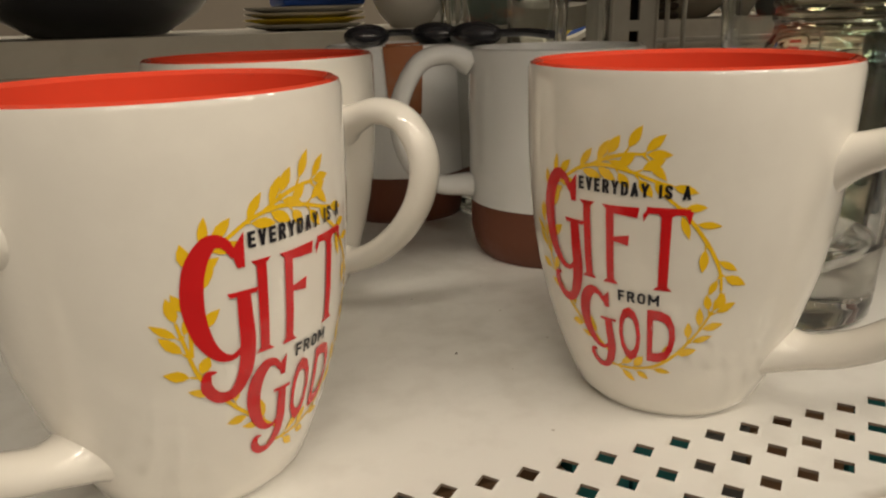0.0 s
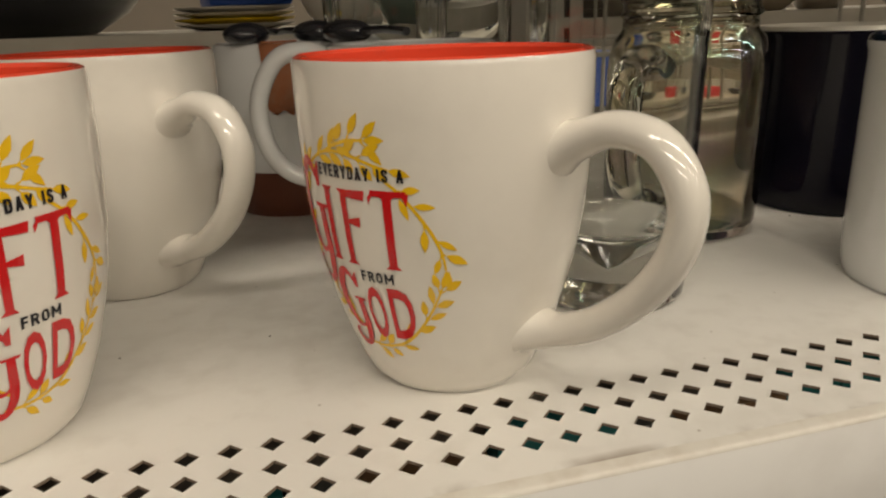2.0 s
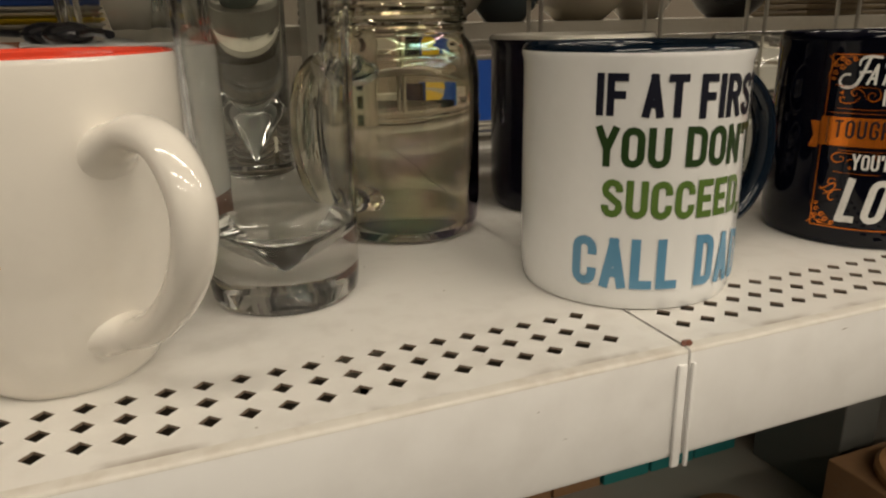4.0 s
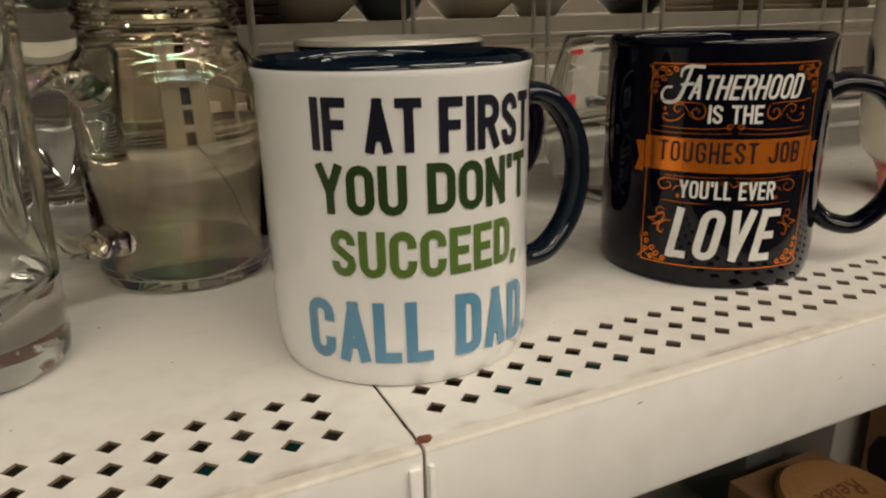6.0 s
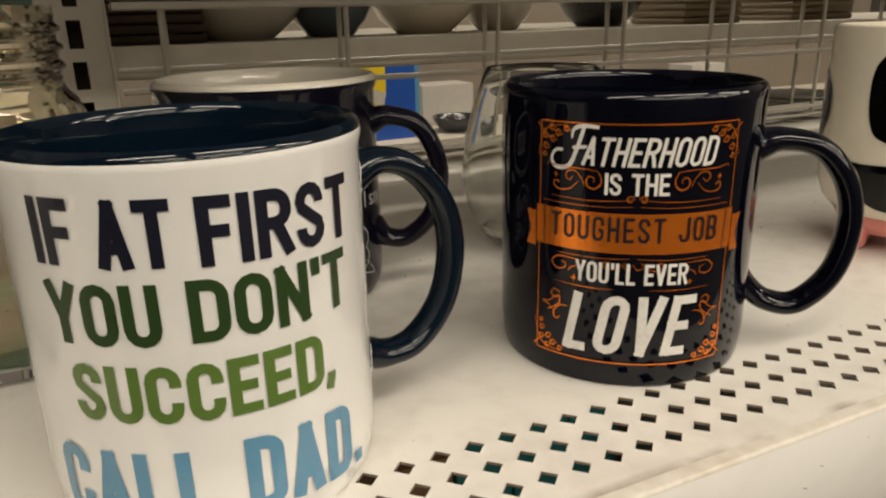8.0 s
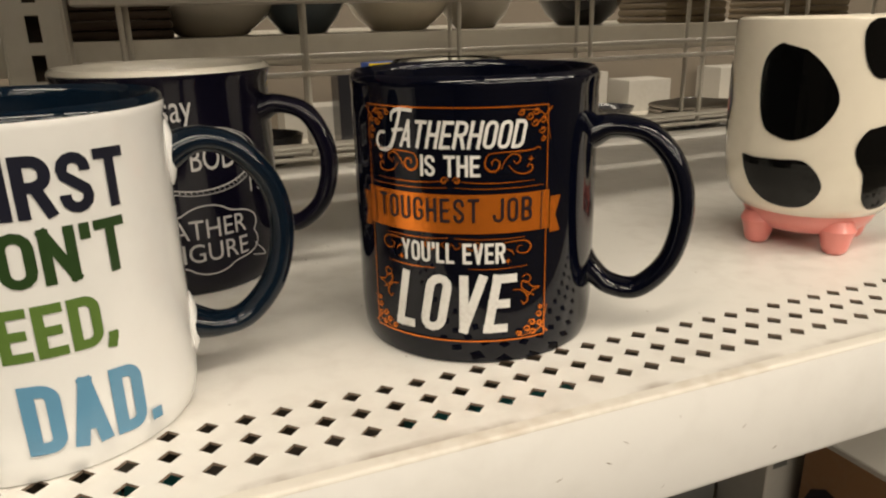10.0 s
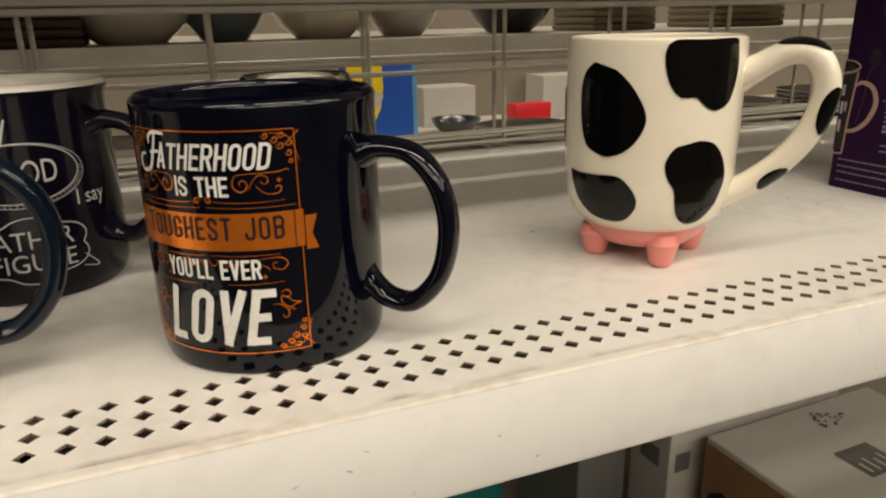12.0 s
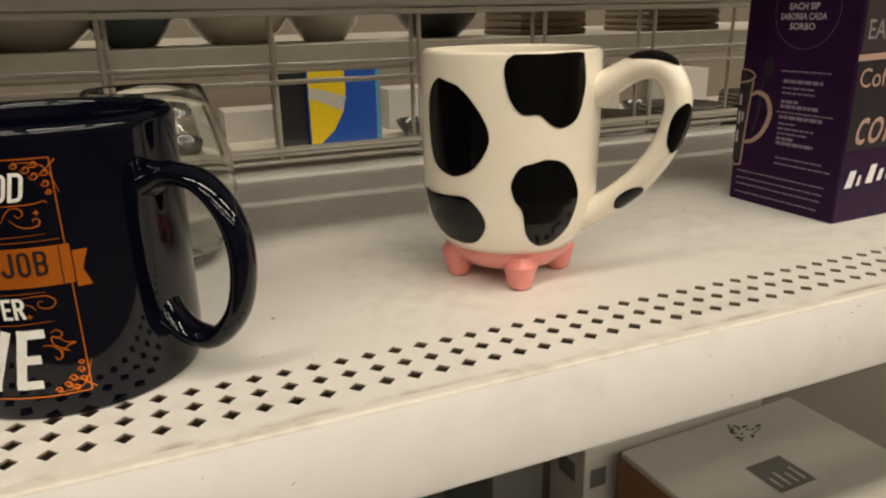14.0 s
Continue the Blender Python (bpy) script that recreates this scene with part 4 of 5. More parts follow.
# ---- the cow mug ----
COW_R, COW_T = 0.0410, -48.0
cow = thing("cow_mug", "ivory mug with black cow patches on a pink footed udder", "mug", (0.3582, 0.0945, TOP), COW_T)
prof = [(0, 0.0170), (0.026, 0.0172), (0.0325, 0.0195), (0.0370, 0.0250), (0.0395, 0.0330), (0.0408, 0.044), (0.0412, 0.080), (0.0410, 0.1045), (0.0406, 0.1062), (0.0394, 0.1070), (0.0382, 0.1062), (0.0378, 0.1040), (0.0376, 0.060), (0.035, 0.034), (0.028, 0.025), (0, 0.024)]
part("body", lathe(prof, 96), IVORY, cow)
prof = [(0, 0.0072), (0.016, 0.0074), (0.0235, 0.0090), (0.0280, 0.0130), (0.0304, 0.0178), (0.0306, 0.0202), (0.0290, 0.0205), (0.0, 0.0200)]
part("udder", lathe(prof, 72), PINK, cow, "pink glazed udder base")
for a in (34, 124, 214, 304):
    prof = [(0, 0), (0.0040, 0.0003), (0.0054, 0.0016), (0.0062, 0.004), (0.0070, 0.008), (0.0084, 0.0120), (0.0066, 0.0165), (0, 0.0180)]
    bm = lathe(prof, 24)
    bmesh.ops.translate(bm, verts=bm.verts, vec=(0.0248 * math.cos(radians(a - 2)), 0.0248 * math.sin(radians(a - 2)), 0))
    part("foot", bm, PINK, cow)
cow_path = [(3.5, 8.6), (4.6, 9.3), (5.8, 9.95), (6.8, 9.85), (7.4, 8.9), (7.4, 7.8), (6.95, 6.45), (6.15, 5.25), (5.15, 4.3), (4.3, 3.65), (3.55, 3.3)]
mug_handle(cow, cow_path, 1.4, 1.15, IVORY, ends=1.3)


def cow_radius(z):
    rows = [(0.0172, 0.026), (0.0195, 0.0325), (0.0250, 0.0370), (0.0330, 0.0395), (0.044, 0.0408), (0.080, 0.0412), (0.120, 0.0410)]
    for (a, ra), (b, rb) in zip(rows, rows[1:]):
        if z <= b:
            return ra + (rb - ra) * (max(z, a) - a) / (b - a)
    return 0.041


def patch(*outline):
    """A raised patch with a rounded outline through (angle, height in cm)."""
    mid = sum(p[0] for p in outline) / len(outline)
    pts = [(radians(p[0] - mid) * COW_R, p[1] * CM, 0) for p in outline]
    line = spline(pts[-2:] + pts + pts[:3], 6)[12:-18]
    bm = bmesh.new()
    bm.faces.new([bm.verts.new(p) for p in line])
    printed(cow, "patch", bm, cow_radius, mid - COW_T, BLACKG, "raised black patch", lift=0.0005)


patch((195, 9.67), (184.5, 8.9), (183.5, 7.3), (188.3, 6.05), (199, 5.6), (209.5, 5.56), (222, 6.1), (229.5, 7.27), (222, 8.5), (209, 9.4))
patch((239.6, 10.45), (237.9, 9.9), (241, 8.9), (248, 8.25), (258, 8.2), (266, 7.75), (274, 7.62), (284, 8.0), (290, 9.2), (288.5, 10.3), (285, 10.62), (262, 10.62), (243, 10.62))
patch((173.3, 4.6), (184, 4.58), (199, 4.62), (216, 4.6), (226.5, 3.6), (221, 2.7), (209, 2.39), (193, 2.55), (182, 3.1), (175, 4.0))
patch((262.5, 6.33), (277, 6.0), (287.5, 4.7), (282.4, 3.25), (272, 2.52), (261, 2.43), (252.5, 3.0), (249.4, 4.1), (244.5, 4.65), (242.6, 5.38), (249, 6.1))
patch((130, 8.7), (114, 8.0), (108, 6.6), (118, 5.4), (134, 5.3), (150, 6.4), (148, 8.0))
patch((40, 8.0), (22, 7.2), (16, 5.6), (28, 4.1), (46, 4.0), (58, 5.6), (54, 7.2))
# patches on the handle follow its tube
hp = spline([(x * CM, 0, z * CM) for x, z in cow_path], 8)
for lo, hi, va, vb in ((14, 26, 60, 130), (35, 47, 20, 125), (57, 66, 30, 110)):
    bm = bmesh.new()
    rows = []
    for i in range(lo, hi + 1):
        ahead = (hp[i + 1] - hp[i - 1]).normalized()
        up = Vector((0, 1, 0)).cross(ahead).normalized()
        s = (i - lo) / (hi - lo)
        k = math.sqrt(max(0.02, 1 - (2 * s - 1) ** 2))
        mid, half = (va + vb) / 2, (vb - va) / 2 * k
        ring_pts = []
        for j in range(9):
            a = radians(mid - half + 2 * half * j / 8 + 150)
            ring_pts.append(bm.verts.new(hp[i] + Vector((0, 1, 0)) * 0.00735 * math.cos(a) + up * 0.00605 * math.sin(a)))
        rows.append(ring_pts)
    for a, b in zip(rows, rows[1:]):
        for j in range(8):
            bm.faces.new((a[j], a[j + 1], b[j + 1], b[j]))
    part("patch", bm, BLACKG, cow, "raised black patch on the handle")

# ---- glassware ----
def glass_lathe(outer, wall, floor):
    inner = [(max(r - wall, 0.001), max(z, floor)) for r, z in reversed(outer) if z > floor]
    return lathe([(0, 0.0016), (outer[0][0] * 0.9, 0.0012)] + outer + [(outer[-1][0] - wall / 2, outer[-1][1] + wall / 2)] + inner + [(0, floor)], 64)


t = thing("glass_tumbler", "tall clear glass tumbler with a thick base", "glass", (-0.1093, 0.1024, TOP), group="")
prof = [(0.0255, 0.0), (0.0282, 0.003), (0.0287, 0.008), (0.0292, 0.03), (0.0305, 0.09), (0.0325, 0.150)]
part("bowl", glass_lathe(prof, 0.0022, 0.012), GLASS, t)

t = thing("mason_jar_mug", "iridescent glass mason jar mug with a threaded neck and handle", "jar mug", (-0.0350, 0.1700, TOP), 218)
prof = [(0.0298, 0.0), (0.0340, 0.002), (0.0362, 0.007), (0.0370, 0.020), (0.0370, 0.076), (0.0362, 0.084), (0.0335, 0.091), (0.0304, 0.0945), (0.0300, 0.098)]
for k in range(3):
    z = 0.100 + k * 0.0062
    prof += [(0.0300, z), (0.0316, z + 0.0012), (0.0316, z + 0.0026), (0.0300, z + 0.0040)]
prof += [(0.0304, 0.1195), (0.0302, 0.1215)]
inner = [(0.0280, 0.1215), (0.0280, 0.096), (0.0318, 0.088), (0.0338, 0.080), (0.0346, 0.072), (0.0346, 0.010), (0.032, 0.006), (0, 0.005)]
part("body", lathe([(0, 0.0015)] + prof + inner, 72), LUSTRE, t)
mug_handle(t, [(3.6, 8.0), (4.7, 8.6), (6.2, 8.4), (7.2, 7.2), (7.3, 5.2), (6.6, 3.4), (5.1, 2.4), (3.6, 2.3)], 1.5, 0.85, LUSTRE)

t = thing("stemless_glass", "rounded clear stemless wine glass", "glass", (0.2030, 0.1850, TOP))
prof = [(0.019, 0.0), (0.025, 0.002), (0.032, 0.010), (0.0380, 0.024), (0.0400, 0.038), (0.0380, 0.057), (0.0330, 0.075), (0.0280, 0.0895)]
part("bowl", glass_lathe(prof, 0.0016, 0.004), GLASS, t)

t = thing("ribbed_tumbler", "clear ribbed glass tumbler at the back of the shelf", "glass", (-0.1560, 0.2780, TOP))
bm = glass_lathe([(0.027, 0.0), (0.0300, 0.002), (0.0305, 0.02), (0.0330, 0.080), (0.0350, 0.135)], 0.0028, 0.010)
for v in bm.verts:
    r = math.hypot(v.co.x, v.co.y)
    if r > 0.029:
        a = math.atan2(v.co.y, v.co.x)
        k = 1 + 0.025 * math.cos(12 * a)
        v.co.x, v.co.y = v.co.x * k, v.co.y * k
part("bowl", bm, GLASS, t)
t = thing("square_glass", "clear glass with a dark band at the back of the shelf", "glass", (-0.0880, 0.3550, TOP))
part("bowl", glass_lathe([(0.030, 0.0), (0.033, 0.002), (0.0335, 0.06), (0.034, 0.145)], 0.003, 0.008), GLASS, t)

# ---- white mugs with brown feet at the back ----
def dipped_mug(at, turn, leather, label):
    t = thing("dipped_mug", label, "mug", at, turn, "white mugs with brown foot")
    r, h, w, cut = 0.0385, 0.0935, 0.0036, 0.026
    part("foot_band", lathe([(0, 0.001), (r * 0.85, 0.001), (r * 0.88, 0), (r * 0.95, 0.004), (r, 0.012), (r, cut), (r - 0.002, cut), (0, cut)], 72), BROWNG, t, "bare brown clay foot")
    prof = [(r - 0.001, cut - 0.001), (r + 0.0006, cut), (r + 0.0006, h - 0.002), (r, h - 0.0006), (r - w / 2, h), (r - w, h - 0.001), (r - w, cut + 0.004), (0, cut + 0.003)]
    part("body", lathe(prof, 72), WHITE, t)
    mug_handle(t, [(3.9, 8.7), (4.8, 9.1), (6.1, 8.8), (7.0, 7.3), (7.1, 5.8), (6.6, 4.3), (5.5, 3.4), (3.9, 3.3)], 1.2, 0.85, WHITE, ends=1.3)
    if leather is not None:
        bm = bmesh.new()
        bm.faces.new([bm.verts.new((x, y, 0)) for x, y in ((-0.008, 0.060), (-0.004, 0.057), (0.0, 0.0595), (0.004, 0.0565), (0.008, 0.060), (0.010, 0.0935), (-0.010, 0.0935))])
        printed(t, "leather_tag", bm, r + 0.0006, leather - turn, LEATHER, "tan leather strip hanging from the rim", lift=0.0012)
        bm = box_bm(-0.010, 0.010, -0.0006, 0.0006, 0.0, 0.0012)
        bmesh.ops.bevel(bm, geom=bm.edges[:], offset=0.0003, segments=1, affect="EDGES")
        part("leather_fold", bm, LEATHER, t).location = (r * 0.96 * math.cos(radians(leather - turn)), r * 0.96 * math.sin(radians(leather - turn)), h)
    return t


dipped_mug((-0.1612, 0.1980, TOP), 172, None, "white mug with a bare brown clay foot")
dipped_mug((-0.2120, 0.2950, TOP), 20, 262, "white brown-footed mug with a tan leather strip on its rim")


def black_knob(x, y, z, rz):
    t = thing("black_spoon", "black rounded spoon lying over a mug rim", "spoon", (x, y, z), rz)
    bm = bmesh.new()
    bmesh.ops.create_uvsphere(bm, u_segments=24, v_segments=12, radius=0.0155)
    bmesh.ops.scale(bm, verts=bm.verts, vec=(1.0, 0.75, 0.40))
    part("bowl", bm, CHARCOAL, t)
    part("stem", tube(spline([(0.010, 0, 0), (0.03, 0.002, 0.001), (0.05, 0.0, 0.0)], 6), 0.005, 0.004, 10), CHARCOAL, t)


black_knob(-0.1962, 0.2720, TOP + 0.0980, 110)
black_knob(-0.1835, 0.2440, TOP + 0.0980, -66)
black_knob(-0.2325, 0.2720, TOP + 0.0980, 70)

# ---- the purple box ----
pb = thing("gift_box", "dark purple printed cardboard box of a coffee mug set", "box", (0.5652, 0.0797, TOP), 2.5)
PW, PD, PH = 0.130, 0.078, 0.165
part("carton", box_bm(0, PW, 0, PD, 0, PH, 0.0008), PURPLE, pb, smooth=False)


def side_print(name, bm, material, label="", lift=0.0003):
    """Puts a flat print on the box's side face, x along the depth from the back edge, y up."""
    for v in bm.verts:
        v.co = Vector((-lift, PD - v.co.x, v.co.y))
    return part(name, bm, material, pb, label, smooth=False)


def front_print(name, bm, material, label="", lift=0.0003):
    for v in bm.verts:
        v.co = Vector((v.co.x, -lift, v.co.y))
    return part(name, bm, material, pb, label, smooth=False)


PALE = shader("pale_print", (0.42, 0.38, 0.42), 0.4)
MUGP = shader("mug_print", (0.015, 0.010, 0.014), 0.4)
ROSE = shader("rose_print", (0.36, 0.24, 0.19), 0.5)
bm = ring(0.0425, 0.1200, 0.0215, 0.0215, 0.0004)
side_print("print_ring", bm, shader("dim_violet_print", (0.11, 0.06, 0.13), 0.4))
for k, (words, w) in enumerate((("EACH SIP", 0.020), ("SABOREA CADA", 0.031), ("SORBO", 0.017))):
    side_print("lettering", text_bm(words, w, 0.0038, 0.0405, 0.1205 - 0.0056 * k, 0.02), PALE, "lettering '%s'" % words)
rnd = random.Random(5)
bm = bmesh.new()
for y, w, hgt in ((0.0785, 0.027, 0.0020), (0.0750, 0.022, 0.0010), (0.0720, 0.023, 0.0010), (0.0665, 0.012, 0.0018), (0.0635, 0.026, 0.0020), (0.0570, 0.030, 0.0020), (0.0535, 0.012, 0.0010), (0.0505, 0.025, 0.0010), (0.0475, 0.021, 0.0010), (0.0440, 0.012, 0.0018), (0.0410, 0.026, 0.0020)):
    x = 0.0325
    while x < 0.0325 + w:
        q = rnd.uniform(0.002, 0.005)
        quad(bm, (x, y), (min(x + q, 0.0325 + w), y), (min(x + q, 0.0325 + w), y + hgt), (x, y + hgt))
        x += q + 0.0007
for y, x, w in ((0.0850, 0.030, 0.064), (0.0605, 0.030, 0.066), (0.0325, 0.033, 0.066), (0.0288, 0.033, 0.068), (0.0195, 0.005, 0.069), (0.0150, 0.005, 0.069), (0.0110, 0.005, 0.067), (0.0055, 0.005, 0.064)):
    while x < w:
        q = rnd.uniform(0.002, 0.006)
        quad(bm, (x, y), (x + q, y), (x + q, y + 0.0008), (x, y + 0.0008))
        x += q + 0.0006
side_print("small_print", bm, shader("violet_small_print", (0.22, 0.16, 0.24), 0.4), "rows of small pale print")
bm = bmesh.new()
quad(bm, (0.0, 0.0255), (0.0064, 0.0265), (0.0104, 0.0800), (0.0, 0.0845))
side_print("mug_picture", bm, MUGP, "picture of a dark mug")
side_print("mug_picture_handle", stroke([(0.0098, 0.0690), (0.0150, 0.0712), (0.0222, 0.0680), (0.0256, 0.0590), (0.0220, 0.0480), (0.0150, 0.0410), (0.0076, 0.0388)], [0.0018, 0.0030, 0.0034, 0.0030, 0.0022]), ROSE, "pale handle of the pictured mug", lift=0.0005)
side_print("mug_picture_rim", stroke([(0.0, 0.0848), (0.0070, 0.0840), (0.0112, 0.0812), (0.0080, 0.0780), (0.0, 0.0762)], [0.0009, 0.0012, 0.0016]), ROSE, "pale rim of the pictured mug", lift=0.0005)
side_print("mug_picture_edge", stroke([(0.0, 0.0232), (0.0052, 0.0236), (0.0070, 0.0262), (0.0080, 0.0480), (0.0104, 0.0780)], [0.0010, 0.0013, 0.0013], 4), ROSE, "pale outline of the pictured mug", lift=0.0005)
bm = bmesh.new()
for x0, x1, y0, y1 in ((0.0012, 0.0030, 0.062, 0.069), (0.0014, 0.0032, 0.050, 0.058), (0.0042, 0.0056, 0.052, 0.058), (0.0012, 0.0030, 0.038, 0.046)):
    quad(bm, (x0, y0), (x1, y0), (x1, y1), (x0, y1))
side_print("small_print", bm, PALE, "unreadable pale print on the pictured mug", lift=0.0006)
bm = ring(0.0205, 0.0865, 0.0016, 0.0040, 0.0040)
join(bm, stroke([(0.0200, 0.083), (0.0175, 0.076), (0.0165, 0.060), (0.0135, 0.045)], [0.0018, 0.0012], 4))
side_print("spoon_picture", bm, MUGP, "picture of a black spoon")
bm = bmesh.new()
quad(bm, (0.0015, 0.043), (0.128, 0.043), (0.128, 0.093), (0.0015, 0.093))
front_print("mug_picture", bm, MUGP, "dark picture of a mug")
front_print("lettering", text_bm("Coffee", 0.040, 0.0105, 0.024, 0.0785, 0.0), ROSE, "pale lettering", 0.0006)
front_print("lettering", text_bm("coffee", 0.060, 0.023, 0.038, 0.046, 0.0, slant=0.3), ROSE, "large pale script", 0.0006)
bm = stroke([(0.0, 0.0948), (0.06, 0.0960), (0.12, 0.0948)], [0.0036, 0.0036])
front_print("mug_picture_edge", bm, ROSE, lift=0.0006)
bm = bmesh.new()
quad(bm, (0.0015, 0.0975), (0.128, 0.0975), (0.128, 0.150), (0.0015, 0.150))
front_print("picture_ground", bm, shader("dark_brown_print", (0.03, 0.02, 0.02), 0.4))
front_print("lettering", text_bm("EAT", 0.022, 0.0105, 0.016, 0.1045, 0.01), shader("dim_print", (0.18, 0.17, 0.17), 0.4), "grey lettering", 0.0006)
bm = bmesh.new()
for k, (x, w, h2) in enumerate(((0.005, 0.009, 0.010), (0.015, 0.004, 0.006), (0.023, 0.009, 0.011), (0.033, 0.006, 0.007), (0.041, 0.004, 0.010), (0.047, 0.004, 0.010))):
    quad(bm, (x, 0.021 + k * 0.0006), (x + w * 0.7, 0.021 + k * 0.0006), (x + w, 0.021 + h2 + k * 0.0006), (x + w * 0.4, 0.021 + h2 + k * 0.0006))
front_print("maker_mark", bm, shader("white_logo_print", (0.7, 0.68, 0.7), 0.4), "white slanted mark", 0.0006)

# ---- what stands on the shelf below ----
BELOW = 0.93
cb = thing("cookware_box", "large white cardboard cookware box with a grey printed square", "box", (0.526, 0.004, BELOW), 2)
part("carton", box_bm(0.0, 0.19, 0.0, 0.195, 0, 0.155, 0.001), CARD, cb, smooth=False)
bm = bmesh.new()
quad(bm, (0.070, 0.100), (0.107, 0.100), (0.107, 0.134), (0.070, 0.134))
part("grey_square", bm, GREYPRINT, cb, "dark grey printed square", smooth=False).location.z = 0.1554
bm = bmesh.new()
for k in range(4):
    stroke([(0.076 + k * 0.008, 0.104), (0.076 + k * 0.008, 0.110), (0.076 + k * 0.008, 0.116 + 0.004 * (k % 2))], [0.0022, 0.0022], 2, bm)
for k in range(5):
    quad(bm, (0.072 + k * 0.006, 0.086), (0.0765 + k * 0.006, 0.086), (0.0765 + k * 0.006, 0.090), (0.072 + k * 0.006, 0.090))
part("pale_marks", bm, CARD, cb, smooth=False).location.z = 0.1558
rnd = random.Random(8)
bm = bmesh.new()
for k in range(26):
    x, y = rnd.uniform(0.095, 0.128), rnd.uniform(0.158, 0.182)
    quad(bm, (x, y), (x + rnd.uniform(0.001, 0.005), y), (x + 0.004, y + rnd.uniform(0.001, 0.004)), (x, y + 0.002))
part("printed_stamp", bm, GREYPRINT, cb, "faint grey stamp", smooth=False).location.z = 0.1555
part("side_picture", box_bm(-0.0006, 0.0, 0.0, 0.195, 0.0, 0.150), KRAFT, cb, "brown picture on the box side", smooth=False)
for k in range(7):
    bm = bmesh.new()
    y, z = 0.02 + 0.025 * k, 0.05 + rnd.uniform(0, 0.04)
    f = bm.faces.new([bm.verts.new((-0.0010, y + 0.022 * math.cos(a), z + 0.030 * math.sin(a))) for a in (0.2 + 2 * math.pi * q / 10 for q in range(10))])
    part("pictured_pan", bm, CHARCOAL, cb, "picture of a dark pan", smooth=False)

sb = thing("small_box", "narrow white cardboard box with small grey squares", "box", (0.495, 0.213, BELOW), 2)
part("carton", box_bm(0.0, 0.20, 0.0, 0.05, 0, 0.153, 0.001), CARD, sb, smooth=False)
for corners in (((0.006, -0.0004, 0.115), (0.022, -0.0004, 0.115), (0.022, -0.0004, 0.133), (0.006, -0.0004, 0.133)), ((-0.0004, 0.036, 0.115), (-0.0004, 0.012, 0.115), (-0.0004, 0.012, 0.133), (-0.0004, 0.036, 0.133))):
    bm = bmesh.new()
    bm.faces.new([bm.verts.new(c) for c in corners])
    part("grey_square", bm, GREYPRINT, sb, "small grey printed square", smooth=False)

t = thing("dark_box", "dark grey printed cardboard box standing upright", "box", (0.430, 0.250, BELOW), 2)
part("carton", box_bm(0.0, 0.05, 0.0, 0.10, 0, 0.135, 0.001), GREYPRINT, t, smooth=False)
t = thing("cardboard_box", "brown cardboard box on the shelf below", "box", (0.375, 0.100, BELOW), 0)
part("carton", box_bm(0.0, 0.105, 0.0, 0.12, 0, 0.088, 0.001), KRAFT, t, smooth=False)
tr = thing("wooden_board", "round light wooden board with a burnt script word", "serving board", (0.428, 0.155, BELOW + 0.088), 0)
part("board", lathe([(0, 0), (0.046, 0), (0.049, 0.003), (0.049, 0.009), (0.046, 0.012), (0, 0.012)], 48), CORK, tr)
bm = text_bm("Relax", 0.05, 0.018, 0, -0.01, 0.0, 0.3)
bmesh.ops.rotate(bm, verts=bm.verts, cent=(0, 0, 0), matrix=Matrix.Rotation(math.pi, 3, "Z"))
part("lettering", bm, BROWNG, tr, "burnt script word", smooth=False).location.z = 0.0124
rnd = random.Random(21)
for k in range(17):
    x, y = -0.60 + 0.060 * k, 0.368 + rnd.uniform(-0.003, 0.0)
    hue = (DARKTEAL, KRAFT, DARKTEAL, GREYPRINT, KRAFT)[(k * 3) % 5] if k < 16 else DARKTEAL
    tone = {DARKTEAL.name: "teal", KRAFT.name: "brown", GREYPRINT.name: "dark grey"}[hue.name]
    t = thing("small_carton", "small %s cardboard carton at the back of the shelf below" % tone, "box", (x, y, BELOW), 0, "small cartons on the shelf below")
    part("carton", box_bm(0, 0.057, 0, 0.032, 0, 0.10 + rnd.uniform(0, 0.04), 0.001), hue, t, smooth=False)
t = thing("round_board", "round brown wooden board lying on the shelf below", "serving board", (0.315, 0.265, BELOW), 0)
part("board", lathe([(0, 0), (0.034, 0), (0.038, 0.003), (0.038, 0.010), (0.034, 0.013), (0, 0.013)], 48), KRAFT, t)

# ---- the shelves behind, facing the next aisle ----
for z, yb in ((1.398, 0.85), (1.262, 0.68)):
    t = thing("back_shelf", "dull cream steel shelf of the next aisle", "shelf", (0, 0, z), kind="structure")
    part("shelf_sheet", box_bm(-1.5, 1.9, 0.462, yb, -0.003, 0), DARKSTEEL, t, smooth=False)
    part("back_lip", box_bm(-1.5, 1.9, 0.462, 0.465, -0.024, -0.003), DARKSTEEL, t, smooth=False)
    part("front_lip", box_bm(-1.5, 1.9, yb - 0.003, yb, -0.03, -0.003), DARKSTEEL, t, smooth=False)


def bowl(x, y, z, r, h, outer, label, inner=None):
    t = thing("bowl", label, "bowl", (x, y, z))
    prof = [(0, 0.003), (r * 0.42, 0.003), (r * 0.44, 0), (r * 0.50, 0.001), (r * 0.78, h * 0.35), (r * 0.94, h * 0.7), (r, h), (r - 0.002, h + 0.001)]
    n = len(prof)
    prof += [(r - 0.005, h - 0.001), (r * 0.90 - 0.004, h * 0.7), (r * 0.72, h * 0.38), (r * 0.40, 0.008), (0, 0.007)]
    part("bowl", lathe(prof, 56, inner_from=n), [outer, inner or outer], t)


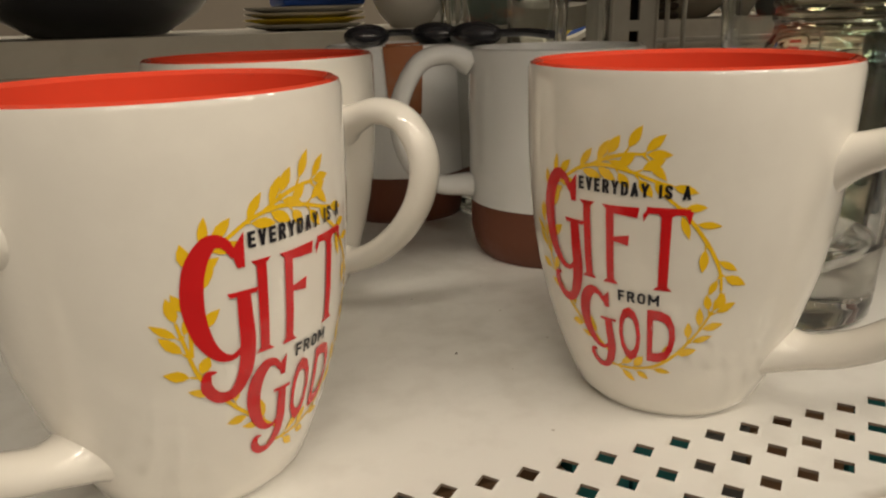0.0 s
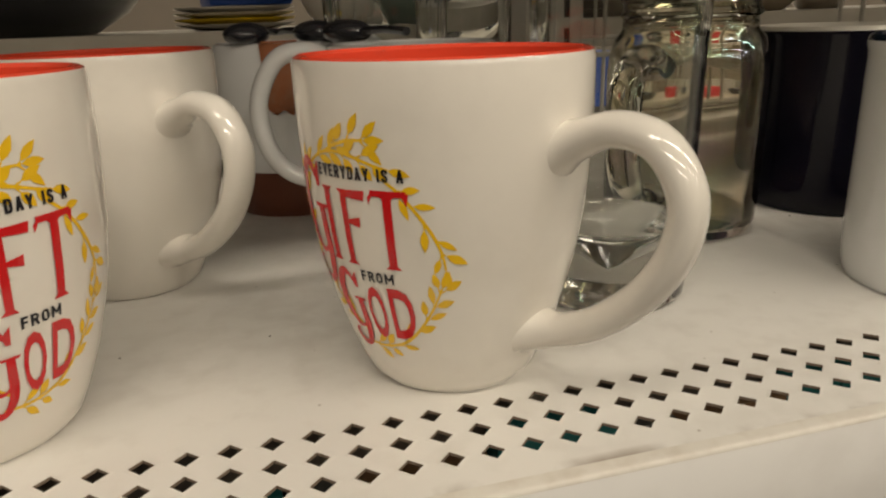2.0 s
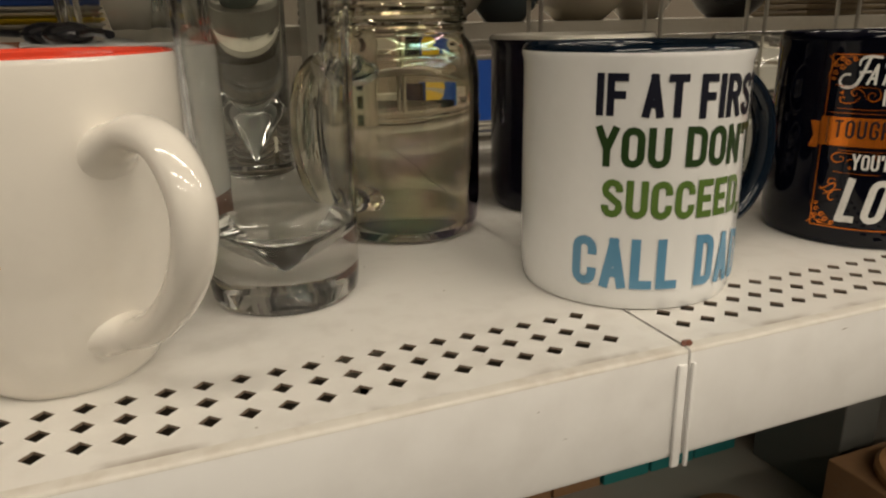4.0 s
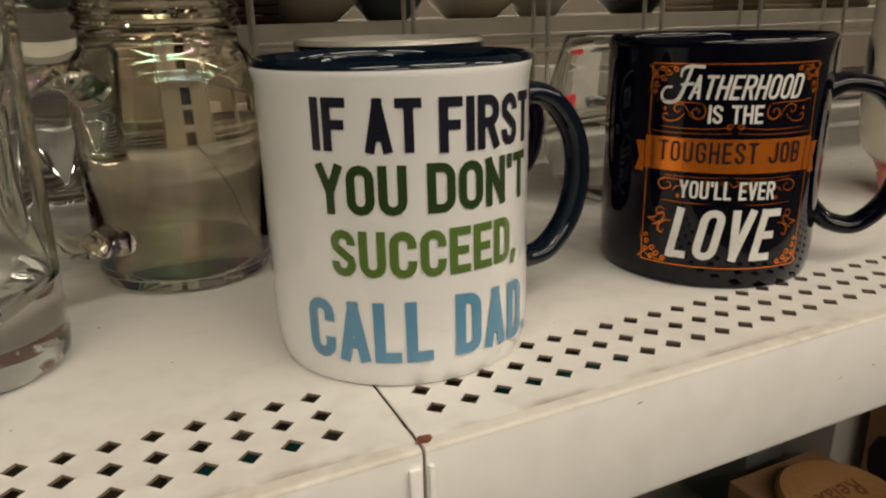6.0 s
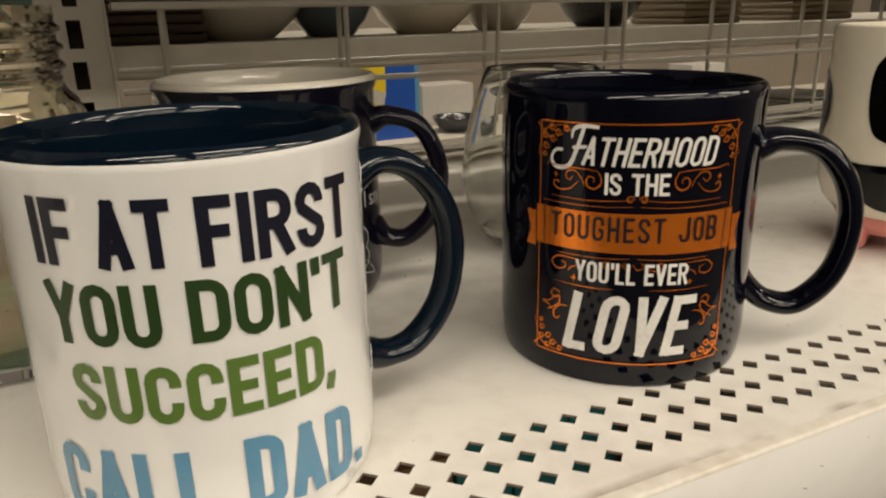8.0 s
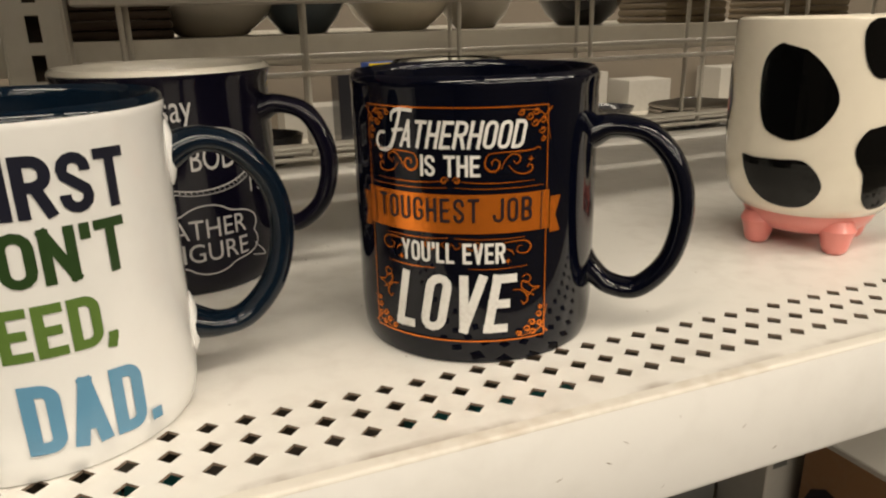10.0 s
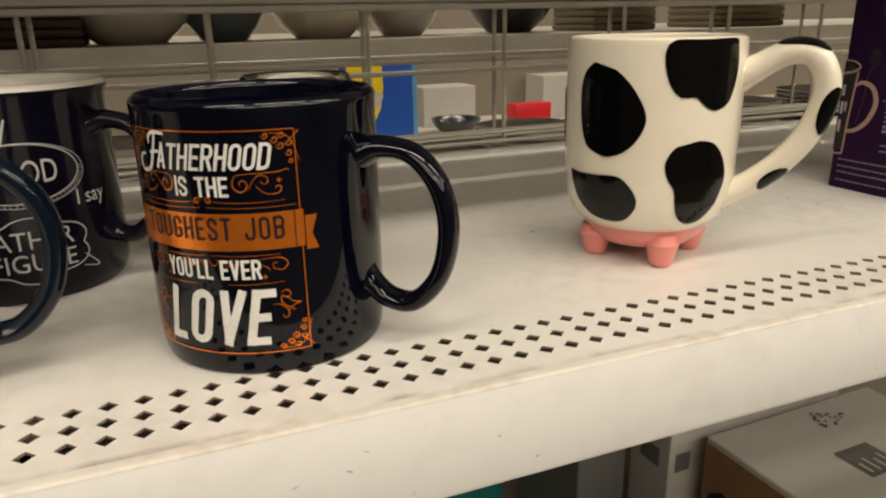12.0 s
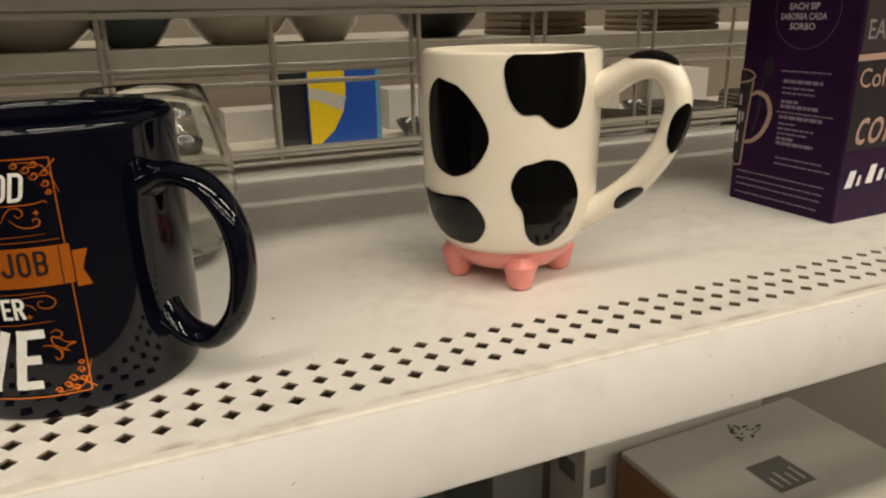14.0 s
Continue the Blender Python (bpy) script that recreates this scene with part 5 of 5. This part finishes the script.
BK = 1.398
bowl(0.123, 0.54, BK, 0.060, 0.040, GREYCREAM, "cream serving bowl on the back shelf")
bowl(0.205, 0.54, BK, 0.042, 0.040, BOWLBLUE, "slate blue bowl on the back shelf")
bowl(0.302, 0.55, BK, 0.055, 0.040, IVORY, "pale yellow bowl on the back shelf")
bowl(0.390, 0.56, BK, 0.042, 0.040, GREYCREAM, "cream bowl on the back shelf")
bowl(0.512, 0.55, BK, 0.048, 0.035, CHARCOAL, "black bowl on the back shelf")
bowl(-0.075, 0.53, BK, 0.050, 0.038, SAGE, "sage green bowl on the back shelf")
bowl(-0.150, 0.52, BK, 0.032, 0.030, GREYCREAM, "small cream bowl on the back shelf")
bowl(-0.110, 0.64, BK, 0.040, 0.034, WHITE, "white bowl on the back shelf")
bowl(-0.400, 0.56, BK, 0.100, 0.050, CHARCOAL, "large charcoal bowl on the back shelf")


def basket(x, y, z, w, d, mat, label):
    t = thing("wicker_tray", label, "tray", (x, y, z))
    rnd = random.Random(int(x * 1000))
    for k in range(5):
        bm = box_bm(-w / 2, w / 2, -d / 2, d / 2, k * 0.0075, k * 0.0075 + 0.0072, 0.003, 2)
        for v in bm.verts:
            v.co.x += rnd.uniform(-0.0006, 0.0006)
        part("band", bm, mat, t)


basket(0.045, 0.52, BK, 0.085, 0.08, DARKWOOD, "dark brown woven tray on the back shelf")
basket(0.635, 0.55, BK, 0.085, 0.09, TANWICKER, "tan woven tray on the back shelf")
basket(0.825, 0.56, BK, 0.110, 0.09, TANWICKER, "tan woven tray on the back shelf")
# stacked plates with a blue packet on top
t = thing("plate_stack", "stack of pale plates with yellow rims", "plates", (-0.235, 0.55, BK))
for k in range(4):
    bm = lathe([(0, 0), (0.030, 0), (0.050, 0.004), (0.0515, 0.0055), (0.030, 0.002), (0, 0.002)], 48)
    ob = part("plate", bm, YELLOW if k == 1 else GREYCREAM, t)
    ob.location.z = 0.0045 * k
t = thing("blue_packet", "dark blue packet lying on the plates", "packet", (-0.225, 0.54, BK + 0.0195), 10)
part("packet", box_bm(-0.035, 0.035, -0.025, 0.025, 0, 0.012, 0.003, 2), BLUE, t)

LOWZ = 1.262
FARZ = 1.035
bm = box_bm(-1.5, 3.6, 1.90, 2.40, FARZ - 0.003, FARZ)
join(bm, box_bm(-1.5, 3.6, 1.897, 1.90, FARZ - 0.04, FARZ))
tagged(part("far_shelf", bm, DARKSTEEL, smooth=False), "cream steel shelf across the next aisle", "shelf", kind="structure")
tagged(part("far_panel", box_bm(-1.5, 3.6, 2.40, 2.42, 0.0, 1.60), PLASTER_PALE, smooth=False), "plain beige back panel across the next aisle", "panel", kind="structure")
t = thing("blue_yellow_box", "blue and yellow printed cardboard box on the shelf across the aisle", "box", (0.694, 2.00, FARZ), 2)
part("carton", box_bm(0.0, 0.218, 0.0, 0.08, 0, 0.245, 0.001), BLUE, t, smooth=False)
bm = bmesh.new()
pts = [(0.000, 0.004), (0.030, 0.006), (0.075, 0.045), (0.108, 0.105), (0.118, 0.165), (0.116, 0.244), (0.000, 0.244)]
bm.faces.new([bm.verts.new((x, -0.0006, y)) for x, y in pts])
part("yellow_panel", bm, YELLOW, t, "yellow rounded panel", smooth=False)
bm = stroke([(0.001, 0.165), (0.050, 0.150), (0.110, 0.125)], [0.030, 0.045])
for v in bm.verts:
    v.co = Vector((v.co.x, -0.0012, v.co.y))
part("white_panel", bm, CARD, t, smooth=False)
part("pale_strip", box_bm(0.2184, 0.234, 0.002, 0.078, 0.0, 0.243), BLUE_INK, t, "pale blue side of the box", smooth=False)
t = thing("black_box", "plain black cardboard box on the shelf across the aisle", "box", (0.600, 2.02, FARZ), 2)
part("carton", box_bm(0.0, 0.090, 0.0, 0.08, 0, 0.225, 0.001), CHARCOAL, t, smooth=False)
t = thing("red_box", "small red box on the shelf across the aisle", "box", (1.290, 2.02, FARZ), 5)
part("box", box_bm(0.0, 0.150, 0.0, 0.06, 0, 0.085, 0.003, 2), REDP, t)
for x, y in ((1.08, 2.05), (1.62, 2.06), (0.36, 2.06), (2.00, 2.05)):
    bowl(x, y, FARZ, 0.085, 0.050, CHARCOAL, "black bowl on the shelf across the aisle")
for x, h in ((1.02, 0.14), (1.50, 0.16), (1.80, 0.12), (0.15, 0.15), (0.46, 0.10), (2.25, 0.15)):
    t = thing("white_carton", "plain pale cardboard carton on the shelf across the aisle", "box", (x, 2.20, FARZ), 0, "cartons across the aisle")
    part("carton", box_bm(0.0, 0.20, 0.0, 0.14, 0, h, 0.001), CARD, t, smooth=False)
rnd = random.Random(11)
for k in range(9):
    x = (-0.35, -0.05, 0.08, -0.19, 0.56, 0.74, 0.89, 1.05, 1.20)[k]
    t = thing("plate_stack", "stack of white plates on the lower back shelf", "plates", (x, 0.585, LOWZ), group="plate stacks of the next aisle")
    n = 4 + k % 4
    for j in range(n):
        r = 0.055 + 0.012 * (k % 3)
        bm = lathe([(0, 0), (r * 0.6, 0), (r, 0.005), (r + 0.001, 0.007), (r * 0.6, 0.0025), (0, 0.0025)], 40)
        ob = part("plate", bm, WHITE if (k + j) % 3 else GREYCREAM, t)
        ob.location.z = 0.006 * j
for x, y in ((0.65, 0.52), (0.97, 0.52), (0.175, 0.62)):
    bowl(x, y, LOWZ, 0.036, 0.032, CHARCOAL, "black bowl on the lower back shelf")
